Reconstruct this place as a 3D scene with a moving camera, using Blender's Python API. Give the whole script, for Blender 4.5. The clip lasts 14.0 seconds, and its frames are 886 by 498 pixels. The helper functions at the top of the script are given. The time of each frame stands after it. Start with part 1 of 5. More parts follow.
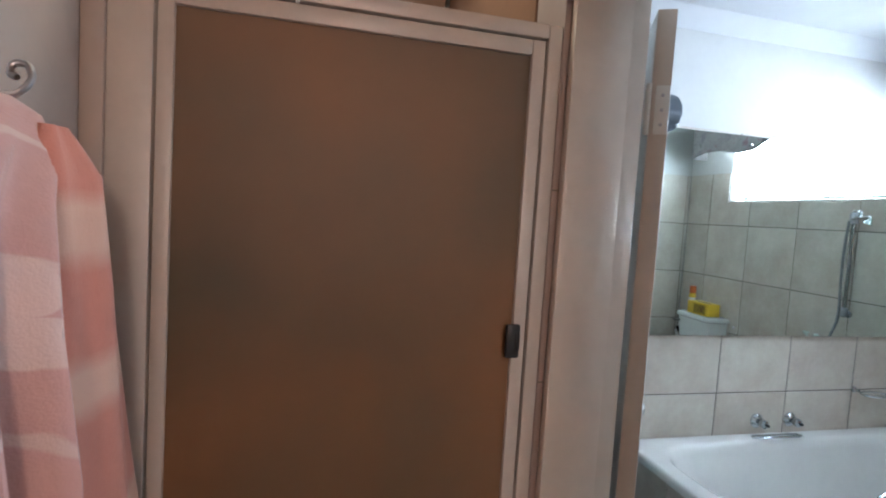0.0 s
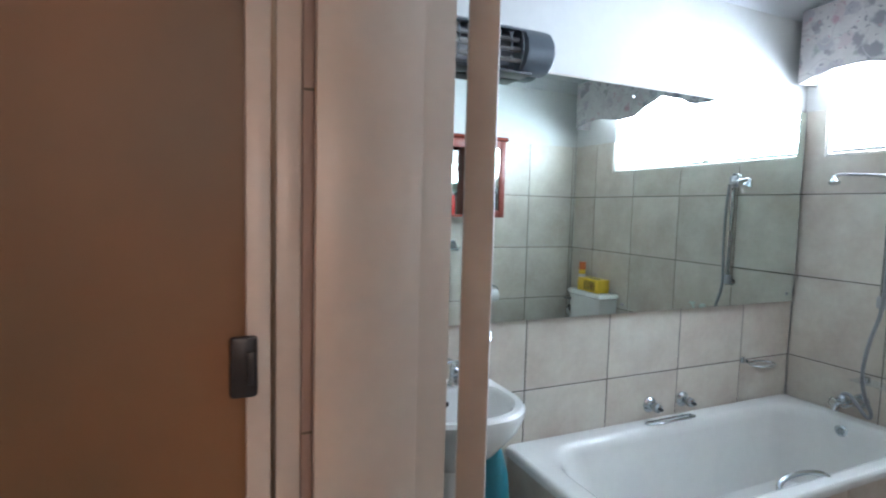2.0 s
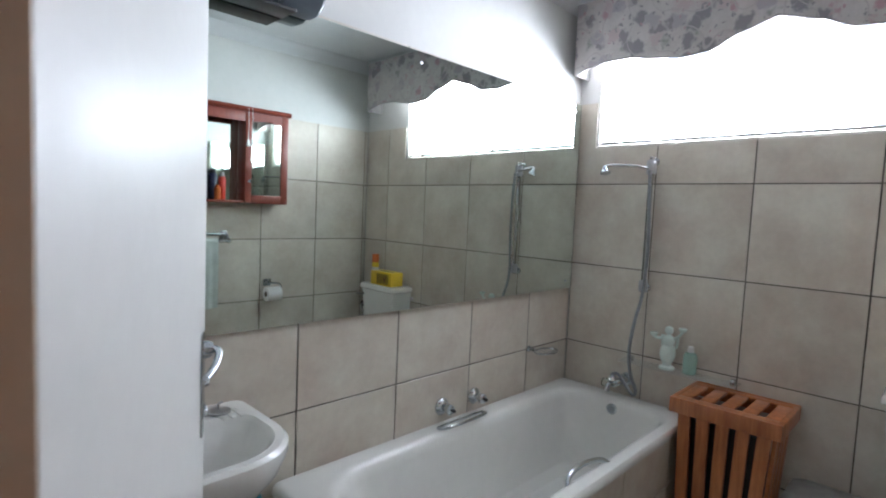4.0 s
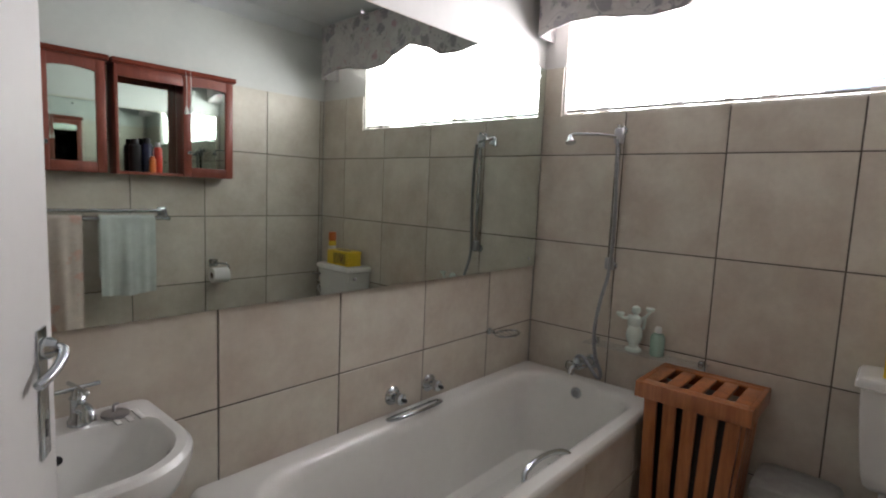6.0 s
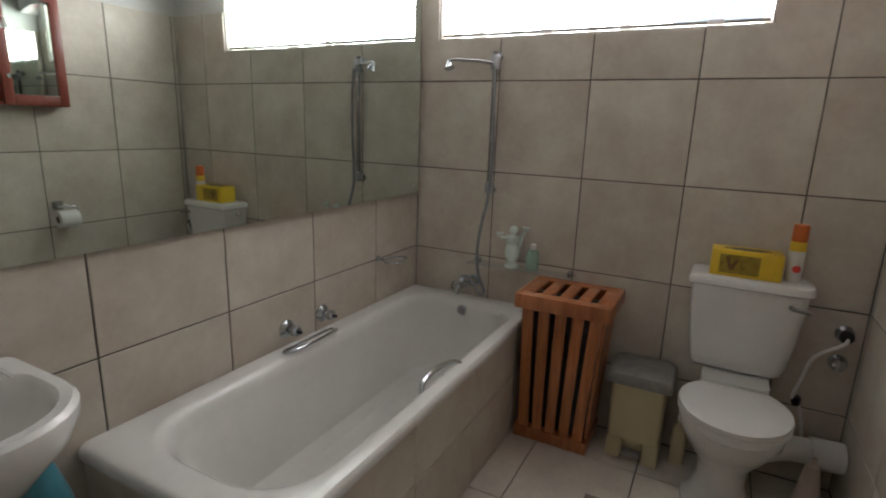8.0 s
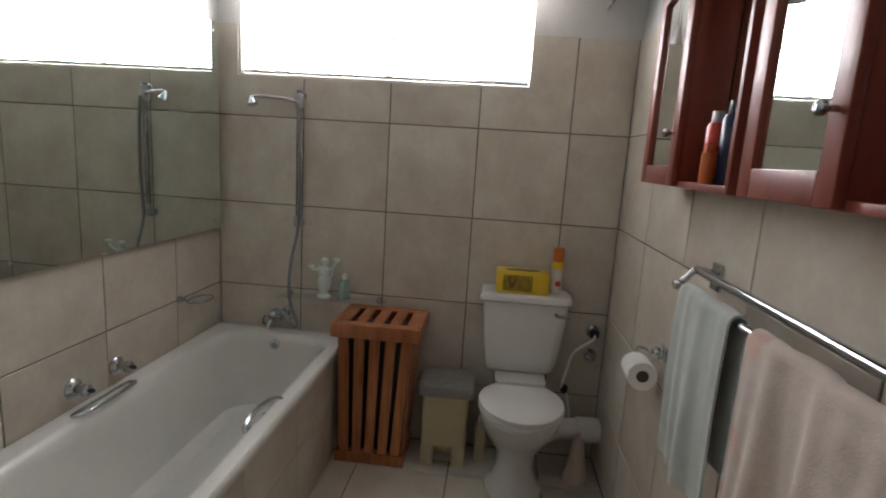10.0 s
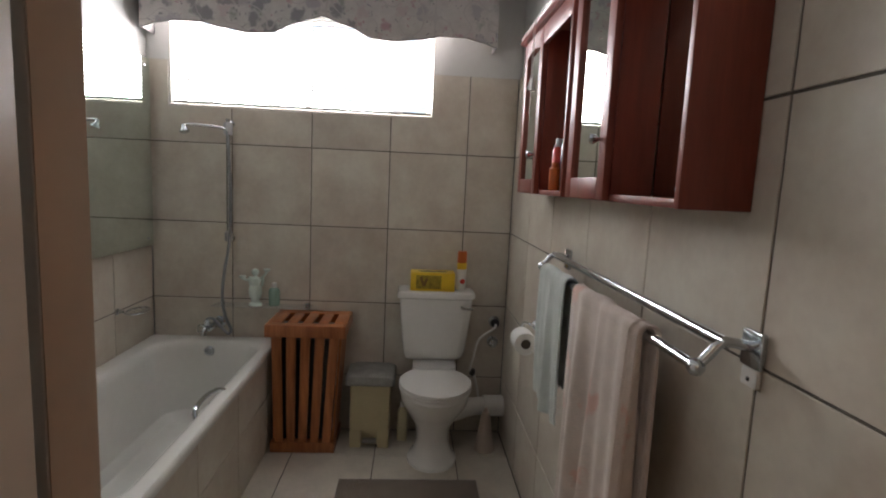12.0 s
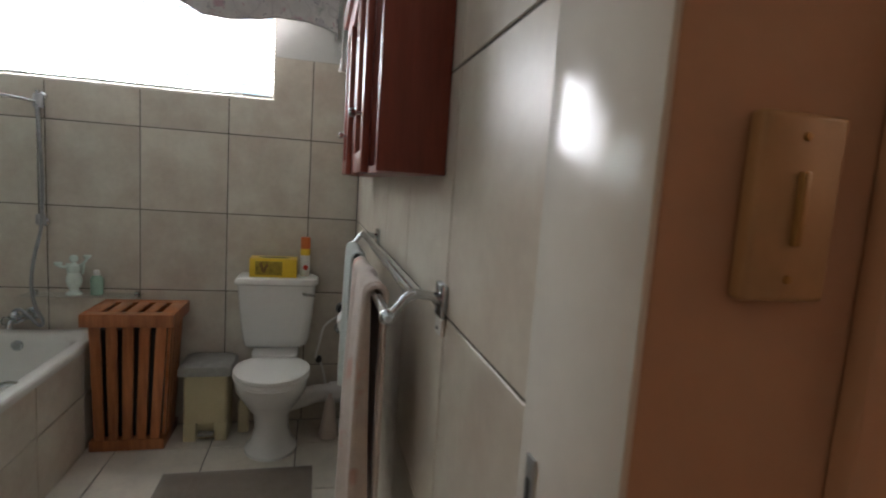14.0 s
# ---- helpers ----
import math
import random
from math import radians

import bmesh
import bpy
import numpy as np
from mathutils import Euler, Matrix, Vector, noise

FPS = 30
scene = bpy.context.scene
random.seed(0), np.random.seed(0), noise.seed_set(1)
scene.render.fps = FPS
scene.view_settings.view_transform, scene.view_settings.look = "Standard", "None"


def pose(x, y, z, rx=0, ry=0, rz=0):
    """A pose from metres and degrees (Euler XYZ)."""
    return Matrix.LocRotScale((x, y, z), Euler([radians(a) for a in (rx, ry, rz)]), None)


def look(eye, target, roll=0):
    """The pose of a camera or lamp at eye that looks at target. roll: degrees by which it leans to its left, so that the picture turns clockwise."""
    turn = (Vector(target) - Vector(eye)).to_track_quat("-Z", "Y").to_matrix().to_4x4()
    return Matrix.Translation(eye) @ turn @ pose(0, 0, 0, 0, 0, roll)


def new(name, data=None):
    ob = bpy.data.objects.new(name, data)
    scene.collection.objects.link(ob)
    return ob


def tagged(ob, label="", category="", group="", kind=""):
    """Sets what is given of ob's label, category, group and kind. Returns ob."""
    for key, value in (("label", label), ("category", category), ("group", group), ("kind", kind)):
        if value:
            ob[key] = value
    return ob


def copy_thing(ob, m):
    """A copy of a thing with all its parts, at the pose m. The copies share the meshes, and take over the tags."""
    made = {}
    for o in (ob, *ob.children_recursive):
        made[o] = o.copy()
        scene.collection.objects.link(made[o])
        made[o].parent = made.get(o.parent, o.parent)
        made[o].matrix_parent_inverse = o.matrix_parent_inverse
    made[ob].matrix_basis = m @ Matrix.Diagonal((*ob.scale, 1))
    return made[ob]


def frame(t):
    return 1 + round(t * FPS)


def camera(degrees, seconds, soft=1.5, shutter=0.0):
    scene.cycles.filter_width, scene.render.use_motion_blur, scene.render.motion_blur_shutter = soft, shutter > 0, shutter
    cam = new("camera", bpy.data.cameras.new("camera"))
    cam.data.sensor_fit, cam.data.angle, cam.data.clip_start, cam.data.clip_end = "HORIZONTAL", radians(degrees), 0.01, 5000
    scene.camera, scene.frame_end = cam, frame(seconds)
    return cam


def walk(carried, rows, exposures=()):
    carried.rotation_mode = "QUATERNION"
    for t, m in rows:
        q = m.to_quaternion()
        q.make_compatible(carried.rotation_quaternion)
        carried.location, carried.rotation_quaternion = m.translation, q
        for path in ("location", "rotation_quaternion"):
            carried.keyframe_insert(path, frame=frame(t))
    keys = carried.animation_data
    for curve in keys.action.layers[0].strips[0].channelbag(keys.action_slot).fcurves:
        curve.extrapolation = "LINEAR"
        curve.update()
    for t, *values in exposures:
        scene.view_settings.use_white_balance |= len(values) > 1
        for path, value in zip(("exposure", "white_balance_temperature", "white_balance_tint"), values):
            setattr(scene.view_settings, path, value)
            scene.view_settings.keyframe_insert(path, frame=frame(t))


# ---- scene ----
cam = camera(80.5, 14.0, soft=2.0, shutter=0.3)
PATH = [
    (0, (-3.169, -0.151, 1.537), (-2.684, 1.784, 1.405), 3.6),
    (0.5, (-3.133, -0.046, 1.521), (-2.709, 1.904, 1.386), 3.7),
    (1, (-3.072, 0.062, 1.493), (-2.642, 2.01, 1.351), 3.2),
    (1.5, (-2.92, 0.156, 1.472), (-2.315, 2.056, 1.31), 2.4),
    (2, (-2.799, 0.225, 1.47), (-1.978, 2.042, 1.315), 1.5),
    (2.5, (-2.743, 0.299, 1.473), (-1.745, 2.027, 1.327), 0.9),
    (3, (-2.701, 0.382, 1.428), (-1.493, 1.972, 1.315), 1.6),
    (3.5, (-2.605, 0.438, 1.423), (-1.229, 1.885, 1.302), 2.1),
    (5.8, (-2.318, 0.549, 1.379), (-0.831, 1.874, 1.191), 2.9),
    (6, (-2.308, 0.544, 1.391), (-0.815, 1.857, 1.172), 2.5),
    (6.5, (-2.294, 0.545, 1.378), (-0.749, 1.782, 1.092), 1.5),
    (7, (-2.301, 0.55, 1.368), (-0.688, 1.675, 1.003), 1.0),
    (7.5, (-2.326, 0.545, 1.363), (-0.664, 1.573, 0.938), 1.4),
    (8, (-2.36, 0.557, 1.383), (-0.635, 1.457, 0.922), 1.9),
    (8.5, (-2.378, 0.586, 1.412), (-0.564, 1.3, 0.965), 2.7),
    (9, (-2.373, 0.571, 1.445), (-0.495, 1.101, 1.008), 3.3),
    (11.3, (-2.763, 0.605, 1.453), (-0.78, 0.512, 1.207), 2.6),
    (11.5, (-2.792, 0.576, 1.452), (-0.81, 0.473, 1.203), 2.5),
    (12, (-2.896, 0.552, 1.435), (-0.916, 0.43, 1.185), 2.6),
    (12.5, (-2.955, 0.502, 1.422), (-0.976, 0.353, 1.171), 3.0),
    (13, (-2.997, 0.429, 1.416), (-1.029, 0.168, 1.171), 3.4),
    (13.5, (-3.006, 0.353, 1.404), (-1.059, -0.036, 1.165), 3.7),
    (14, (-2.984, 0.22, 1.39), (-1.056, -0.253, 1.155), 3.9),
]
walk(cam, [(t, look(eye, target, roll)) for t, eye, target, roll in PATH],
     [(0, 1.62, 5000, 8), (1.0, 1.68, 5150, 9), (2.0, 1.68, 5080, 9), (3.5, 1.33, 5350, 12), (6.0, 0.65, 6300, 20), (7.5, 0.58, 6400, 18),
      (9.0, 0.58, 6300, 16), (11.5, 0.48, 6380, 18), (14.0, 0.61, 6130, 12)])

# ---- world, sun and lamps ----
world = bpy.data.worlds.new("world")
scene.world = world
world.use_nodes = True
sky = world.node_tree.nodes.new("ShaderNodeTexSky")
sky.sky_type, sky.sun_disc = "NISHITA", False
sky.sun_elevation, sky.sun_rotation = radians(50), radians(60)
world.node_tree.nodes["Background"].inputs["Strength"].default_value = 0.12
world.node_tree.links.new(sky.outputs[0], world.node_tree.nodes["Background"].inputs["Color"])


def lamp(name, kind, m, power, color, **more):
    data = bpy.data.lights.new(name, kind)
    data.energy, data.color = power, color
    for key, value in more.items():
        if key == "size":
            data.size = value
        elif key == "size_y":
            data.shape, data.size_y = "RECTANGLE", value
        elif key == "angle":
            data.angle = value
        elif key == "spread":
            data.spread = value
        elif key == "radius":
            data.shadow_soft_size = value
    ob = new(name, data)
    ob.matrix_world = m
    return ob


lamp("sun", "SUN", look((6, -4, 8), (0, 0, 0)), 1.2, (1, 0.96, 0.9), angle=radians(12))
lamp("window_daylight", "AREA", look((0.1, 1.155, 2.04), (-1, 1.17, 1.69)), 37, (0.99, 0.98, 0.96), size=1.37, size_y=0.5, spread=radians(165))
lamp("passage_bulb", "POINT", pose(-2.86, -2.3, 2.2), 21, (1.0, 0.68, 0.47), radius=0.12)
# added fill lamp behind the obscure glass; the ceiling has no opening here
lamp("shower_glow_fill", "AREA", look((-3.02, 1.15, 2.48), (-3.02, 1.35, 0)), 2.1, (1.0, 0.78, 0.5), size=0.4, size_y=0.4)


# ---- materials ----
def material(name, color, rough=0.5, metal=0.0, vary=0.0, scale=8.0, bump=0.0, bump_scale=60.0, coat=0.0, second=None, randoms=0.0,
             transmission=0.0, spec=0.5, sheen=0.0, stretch=(1, 1, 1), detail=5.0):
    """A surface with two scales of variation, fine relief and a slight difference from object to object."""
    mat = bpy.data.materials.new(name)
    mat.use_nodes = True
    nodes, links = mat.node_tree.nodes, mat.node_tree.links
    shader = nodes["Principled BSDF"]
    shader.inputs["Roughness"].default_value = rough
    shader.inputs["Metallic"].default_value = metal
    shader.inputs["Coat Weight"].default_value = coat
    shader.inputs["Coat Roughness"].default_value = 0.08
    shader.inputs["Transmission Weight"].default_value = transmission
    shader.inputs["Specular IOR Level"].default_value = spec
    shader.inputs["Sheen Weight"].default_value = sheen
    shader.inputs["Base Color"].default_value = (*color, 1)
    coords = nodes.new("ShaderNodeTexCoord")
    shift = nodes.new("ShaderNodeMapping")
    shift.inputs["Scale"].default_value = stretch
    links.new(coords.outputs["Object"], shift.inputs["Vector"])
    info = nodes.new("ShaderNodeObjectInfo")
    spread = nodes.new("ShaderNodeMath")
    spread.operation = "MULTIPLY"
    spread.inputs[1].default_value = 37.0
    links.new(info.outputs["Random"], spread.inputs[0])
    if randoms > 0:
        links.new(spread.outputs[0], shift.inputs["Location"])
    if vary > 0 or second:
        coarse = nodes.new("ShaderNodeTexNoise")
        coarse.inputs["Scale"].default_value, coarse.inputs["Detail"].default_value = scale, detail
        coarse.inputs["Roughness"].default_value = 0.62
        links.new(shift.outputs[0], coarse.inputs["Vector"])
        ramp = nodes.new("ShaderNodeValToRGB")
        ramp.color_ramp.elements[0].position, ramp.color_ramp.elements[1].position = 0.32, 0.68
        low = second or tuple(c * (1 - vary) for c in color)
        ramp.color_ramp.elements[0].color = (*low, 1)
        ramp.color_ramp.elements[1].color = (*(min(1, c * (1 + vary * 0.4)) for c in color), 1)
        links.new(coarse.outputs["Fac"], ramp.inputs["Fac"])
        last = ramp.outputs["Color"]
        fine = nodes.new("ShaderNodeTexNoise")
        fine.inputs["Scale"].default_value, fine.inputs["Detail"].default_value = scale * 9, 3
        links.new(shift.outputs[0], fine.inputs["Vector"])
        grain = nodes.new("ShaderNodeMapRange")
        grain.inputs["To Min"].default_value, grain.inputs["To Max"].default_value = 1 - 0.35 * vary - 0.02, 1 + 0.3 * vary + 0.02
        links.new(fine.outputs["Fac"], grain.inputs["Value"])
        mix = nodes.new("ShaderNodeVectorMath")
        mix.operation = "SCALE"
        links.new(last, mix.inputs[0])
        links.new(grain.outputs[0], mix.inputs["Scale"])
        last = mix.outputs[0]
        if randoms > 0:
            tone = nodes.new("ShaderNodeMapRange")
            tone.inputs["To Min"].default_value, tone.inputs["To Max"].default_value = 1 - randoms, 1 + randoms
            links.new(info.outputs["Random"], tone.inputs["Value"])
            again = nodes.new("ShaderNodeVectorMath")
            again.operation = "SCALE"
            links.new(last, again.inputs[0])
            links.new(tone.outputs[0], again.inputs["Scale"])
            last = again.outputs[0]
        links.new(last, shader.inputs["Base Color"])
        wear = nodes.new("ShaderNodeMapRange")
        wear.inputs["To Min"].default_value, wear.inputs["To Max"].default_value = max(0.02, rough - 0.06), min(1, rough + 0.08)
        links.new(coarse.outputs["Fac"], wear.inputs["Value"])
        links.new(wear.outputs[0], shader.inputs["Roughness"])
    if bump > 0:
        relief = nodes.new("ShaderNodeTexNoise")
        relief.inputs["Scale"].default_value, relief.inputs["Detail"].default_value = bump_scale, 4
        links.new(shift.outputs[0], relief.inputs["Vector"])
        node = nodes.new("ShaderNodeBump")
        node.inputs["Strength"].default_value, node.inputs["Distance"].default_value = bump, 0.004
        links.new(relief.outputs["Fac"], node.inputs["Height"])
        links.new(node.outputs[0], shader.inputs["Normal"])
    return mat


def fabric(name, ground, spots, scale, cover=0.5, rough=0.9, scroll=None, petals=0.0):
    """Printed cloth: soft-edged blossoms and leaves of several colours on a ground."""
    mat = material(name, ground, rough, vary=0.12, scale=14, bump=0.35, bump_scale=260, sheen=0.3)
    nodes, links = mat.node_tree.nodes, mat.node_tree.links
    shader = nodes["Principled BSDF"]
    base = shader.inputs["Base Color"].links[0].from_socket
    coords = nodes.new("ShaderNodeTexCoord")
    warp = nodes.new("ShaderNodeTexNoise")
    warp.inputs["Scale"].default_value = scale * 2.2
    links.new(coords.outputs["Object"], warp.inputs["Vector"])
    add = nodes.new("ShaderNodeMixRGB")
    add.blend_type = "ADD"
    add.inputs["Fac"].default_value = 0.9 / scale
    links.new(coords.outputs["Object"], add.inputs["Color1"])
    links.new(warp.outputs["Color"], add.inputs["Color2"])
    cells = nodes.new("ShaderNodeTexVoronoi")
    cells.inputs["Scale"].default_value = scale
    links.new(add.outputs[0], cells.inputs["Vector"])
    inside = nodes.new("ShaderNodeMapRange")
    inside.inputs["From Min"].default_value, inside.inputs["From Max"].default_value = cover + 0.02, cover - 0.16
    links.new(cells.outputs["Distance"], inside.inputs["Value"])
    pick = nodes.new("ShaderNodeSeparateColor")
    links.new(cells.outputs["Color"], pick.inputs[0])
    ramp = nodes.new("ShaderNodeValToRGB")
    ramp.color_ramp.interpolation = "CONSTANT"
    while len(ramp.color_ramp.elements) < len(spots):
        ramp.color_ramp.elements.new(0.5)
    for n, c in enumerate(spots):
        ramp.color_ramp.elements[n].position, ramp.color_ramp.elements[n].color = n / len(spots), (*c, 1)
    links.new(pick.outputs[0], ramp.inputs["Fac"])
    mix = nodes.new("ShaderNodeMixRGB")
    links.new(inside.outputs[0], mix.inputs["Fac"])
    links.new(base, mix.inputs["Color1"])
    links.new(ramp.outputs[0], mix.inputs["Color2"])
    last = mix.outputs[0]
    if petals > 0:
        small = nodes.new("ShaderNodeTexVoronoi")
        small.inputs["Scale"].default_value = scale * 2.3
        links.new(add.outputs[0], small.inputs["Vector"])
        leaf = nodes.new("ShaderNodeMapRange")
        leaf.inputs["From Min"].default_value, leaf.inputs["From Max"].default_value = petals, petals - 0.12
        links.new(small.outputs["Distance"], leaf.inputs["Value"])
        hue = nodes.new("ShaderNodeSeparateColor")
        links.new(small.outputs["Color"], hue.inputs[0])
        tones = nodes.new("ShaderNodeValToRGB")
        tones.color_ramp.interpolation = "CONSTANT"
        tones.color_ramp.elements[0].color, tones.color_ramp.elements[1].color = (*spots[-1], 1), (*spots[1], 1)
        tones.color_ramp.elements[1].position = 0.5
        links.new(hue.outputs[0], tones.inputs["Fac"])
        over = nodes.new("ShaderNodeMixRGB")
        links.new(leaf.outputs[0], over.inputs["Fac"])
        links.new(last, over.inputs["Color1"])
        links.new(tones.outputs[0], over.inputs["Color2"])
        last = over.outputs[0]
    if scroll:
        field = nodes.new("ShaderNodeTexNoise")
        field.inputs["Scale"].default_value, field.inputs["Detail"].default_value = scale * 0.55, 0.0
        links.new(coords.outputs["Object"], field.inputs["Vector"])
        off = nodes.new("ShaderNodeMath")
        off.operation = "SUBTRACT"
        off.inputs[1].default_value = 0.5
        links.new(field.outputs["Fac"], off.inputs[0])
        size = nodes.new("ShaderNodeMath")
        size.operation = "ABSOLUTE"
        links.new(off.outputs[0], size.inputs[0])
        line = nodes.new("ShaderNodeMapRange")
        line.inputs["From Min"].default_value, line.inputs["From Max"].default_value = 0.013, 0.007
        links.new(size.outputs[0], line.inputs["Value"])
        over = nodes.new("ShaderNodeMixRGB")
        over.inputs["Color2"].default_value = (*scroll, 1)
        links.new(line.outputs[0], over.inputs["Fac"])
        links.new(last, over.inputs["Color1"])
        last = over.outputs[0]
    links.new(last, shader.inputs["Base Color"])
    return mat


def printed(name, ground, pale, flowers, bands, scroll=None):
    """Terry with large pale blossoms (y, z, radius, petals, turn), pale bands between two heights, and thin curling stems."""
    mat = material(name, ground, 0.92, vary=0.08, scale=10, bump=0.22, bump_scale=300, sheen=0.3)
    nodes, links = mat.node_tree.nodes, mat.node_tree.links
    shader = nodes["Principled BSDF"]
    last = shader.inputs["Base Color"].links[0].from_socket
    coords = nodes.new("ShaderNodeTexCoord")
    warp = nodes.new("ShaderNodeTexNoise")
    warp.inputs["Scale"].default_value, warp.inputs["Detail"].default_value = 16, 2
    links.new(coords.outputs["Object"], warp.inputs["Vector"])
    bend = nodes.new("ShaderNodeVectorMath")
    bend.operation = "MULTIPLY_ADD"
    bend.inputs[1].default_value = (0.022, 0.022, 0.022)
    links.new(warp.outputs["Color"], bend.inputs[0])
    links.new(coords.outputs["Object"], bend.inputs[2])
    split = nodes.new("ShaderNodeSeparateXYZ")
    links.new(bend.outputs[0], split.inputs[0])

    def calc(kind, a, b=None):
        node = nodes.new("ShaderNodeMath")
        node.operation = kind
        for slot, value in ((0, a), (1, b)):
            if value is None:
                continue
            if isinstance(value, (int, float)):
                node.inputs[slot].default_value = value
            else:
                links.new(value, node.inputs[slot])
        return node.outputs[0]

    def over(mask, color, below, strength=1.0):
        node = nodes.new("ShaderNodeMixRGB")
        node.inputs["Color2"].default_value = (*color, 1)
        links.new(calc("MULTIPLY", mask, strength), node.inputs["Fac"])
        links.new(below, node.inputs["Color1"])
        return node.outputs[0]

    def ramp(value, full, none):
        node = nodes.new("ShaderNodeMapRange")
        node.inputs["From Min"].default_value, node.inputs["From Max"].default_value = none, full
        links.new(value, node.inputs["Value"])
        return node.outputs[0]

    y, z = calc("SUBTRACT", split.outputs["Y"], 0.011), calc("SUBTRACT", split.outputs["Z"], 0.011)
    if scroll:
        for cy, cz, radius, _, _ in flowers:
            for side in (-1, 1):
                dy, dz = calc("SUBTRACT", y, cy + side * radius * 0.9), calc("SUBTRACT", z, cz + radius * 1.5)
                r = calc("SQRT", calc("ADD", calc("MULTIPLY", dy, dy), calc("MULTIPLY", dz, dz)))
                last = over(ramp(calc("ABSOLUTE", calc("SUBTRACT", r, radius * 0.85)), 0.003, 0.0065), scroll, last, 0.8)
    for cy, cz, radius, petals, turn in flowers:
        dy, dz = calc("SUBTRACT", y, cy), calc("SUBTRACT", z, cz)
        r = calc("SQRT", calc("ADD", calc("MULTIPLY", dy, dy), calc("MULTIPLY", dz, dz)))
        lobes = calc("ABSOLUTE", calc("COSINE", calc("MULTIPLY", calc("ADD", calc("ARCTAN2", dz, dy), turn), petals / 2)))
        edge = calc("MULTIPLY", calc("ADD", calc("MULTIPLY", lobes, 0.5), 0.5), radius)
        last = over(ramp(calc("SUBTRACT", edge, r), 0.006, 0.0), pale, last, 0.9)
        last = over(ramp(r, radius * 0.10, radius * 0.24), ground, last, 0.5)
    for low, high in bands:
        mid, half = (low + high) / 2, (high - low) / 2
        last = over(ramp(calc("SUBTRACT", half, calc("ABSOLUTE", calc("SUBTRACT", z, mid))), 0.026, 0.0), pale, last, 0.75)
    links.new(last, shader.inputs["Base Color"])
    return mat


def glass(name, color, rough=0.0):
    mat = material(name, color, rough, transmission=1.0)
    return mat


def wood(name, color, dark, rough=0.4, coat=0.2, along="z", scale=3.0):
    stretch = {"x": (1, 12, 12), "y": (12, 1, 12), "z": (12, 12, 1)}[along]
    return material(name, color, rough, vary=0.3, scale=scale, second=dark, stretch=stretch, bump=0.12, bump_scale=20, coat=coat, randoms=0.08)


TILE = material("beige_ceramic_tile", (0.635, 0.60, 0.512), 0.36, vary=0.14, scale=4.6, second=(0.545, 0.475, 0.395), randoms=0.04, bump=0.05, bump_scale=14, spec=0.2)
FLOOR_TILE = material("cream_floor_tile", (0.68, 0.63, 0.54), 0.3, vary=0.14, scale=6, randoms=0.04, bump=0.05, bump_scale=30)
GROUT = material("grey_grout", (0.145, 0.13, 0.11), 0.9, vary=0.35, scale=12, bump=0.3, bump_scale=300)
PLASTER = material("white_wall_paint", (0.64, 0.64, 0.61), 0.8, spec=0.2, vary=0.05, scale=3, bump=0.12, bump_scale=90)
CEILING = material("white_ceiling_paint", (0.66, 0.67, 0.67), 0.85, spec=0.2, vary=0.05, scale=2, bump=0.1, bump_scale=70)
PASSAGE = material("cream_passage_paint", (0.42, 0.355, 0.30), 0.55, vary=0.07, scale=3, bump=0.12, bump_scale=90)
GLOSS = material("white_gloss_enamel", (0.66, 0.64, 0.58), 0.17, spec=0.12, vary=0.05, scale=5, bump=0.012, bump_scale=16)
# passage paint shifted to tan; the bulb's orange light is in this colour
WARM_WALL = material("warm_lit_passage_paint", (0.55, 0.36, 0.235), 0.5, vary=0.08, scale=3, bump=0.12, bump_scale=90)
DOOR_PAINT = material("white_satin_door_paint", (0.67, 0.66, 0.63), 0.42, vary=0.04, scale=4, bump=0.04, bump_scale=20)
# frame enamel for the hinge side, the bulb's warmth mixed into its colour
LINING = material("warm_lit_gloss_enamel", (0.63, 0.545, 0.455), 0.3, vary=0.06, scale=5, bump=0.06, bump_scale=16)
# door's hinge edge: warm light from the passage is painted in as cream
WARM_EDGE = material("warm_lit_edge_paint", (0.52, 0.43, 0.34), 0.45, vary=0.08, scale=6, bump=0.05, bump_scale=20)
# passage paint darkened for the shower jamb; its dimness is in the colour
JAMB = material("shade_darkened_jamb_paint", (0.34, 0.27, 0.235), 0.5, vary=0.1, scale=4, bump=0.1, bump_scale=60)
SHOWER_WALL = material("brown_shower_tile", (0.24, 0.14, 0.085), 0.3, vary=0.2, scale=5)
CERAMIC = material("white_glazed_ceramic", (0.80, 0.80, 0.77), 0.16, vary=0.03, scale=4, coat=0.2)
ENAMEL = material("white_bath_enamel", (0.79, 0.785, 0.74), 0.2, vary=0.04, scale=3, coat=0.15)
CHROME = material("polished_chrome", (0.55, 0.59, 0.61), 0.13, 1.0, vary=0.06, scale=20)
DARK_CHROME = material("worn_chrome", (0.44, 0.45, 0.45), 0.2, 1.0, vary=0.12, scale=20)
HOSE = material("ribbed_hose_steel", (0.30, 0.31, 0.32), 0.3, 1.0, vary=0.2, scale=60, bump=0.5, bump_scale=400)
QUARTZ = material("grey_quartz_tube", (0.36, 0.35, 0.33), 0.3, vary=0.2, scale=30)
DULL_STEEL = material("dull_steel", (0.45, 0.45, 0.46), 0.35, 1.0, vary=0.12, scale=25)
ALUMINIUM = material("cream_coated_aluminium", (0.54, 0.49, 0.43), 0.35, 0.0, vary=0.06, scale=9)
MIRROR = material("silvered_mirror", (0.72, 0.79, 0.75), 0.012, 1.0)
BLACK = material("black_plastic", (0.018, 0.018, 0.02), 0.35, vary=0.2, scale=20)
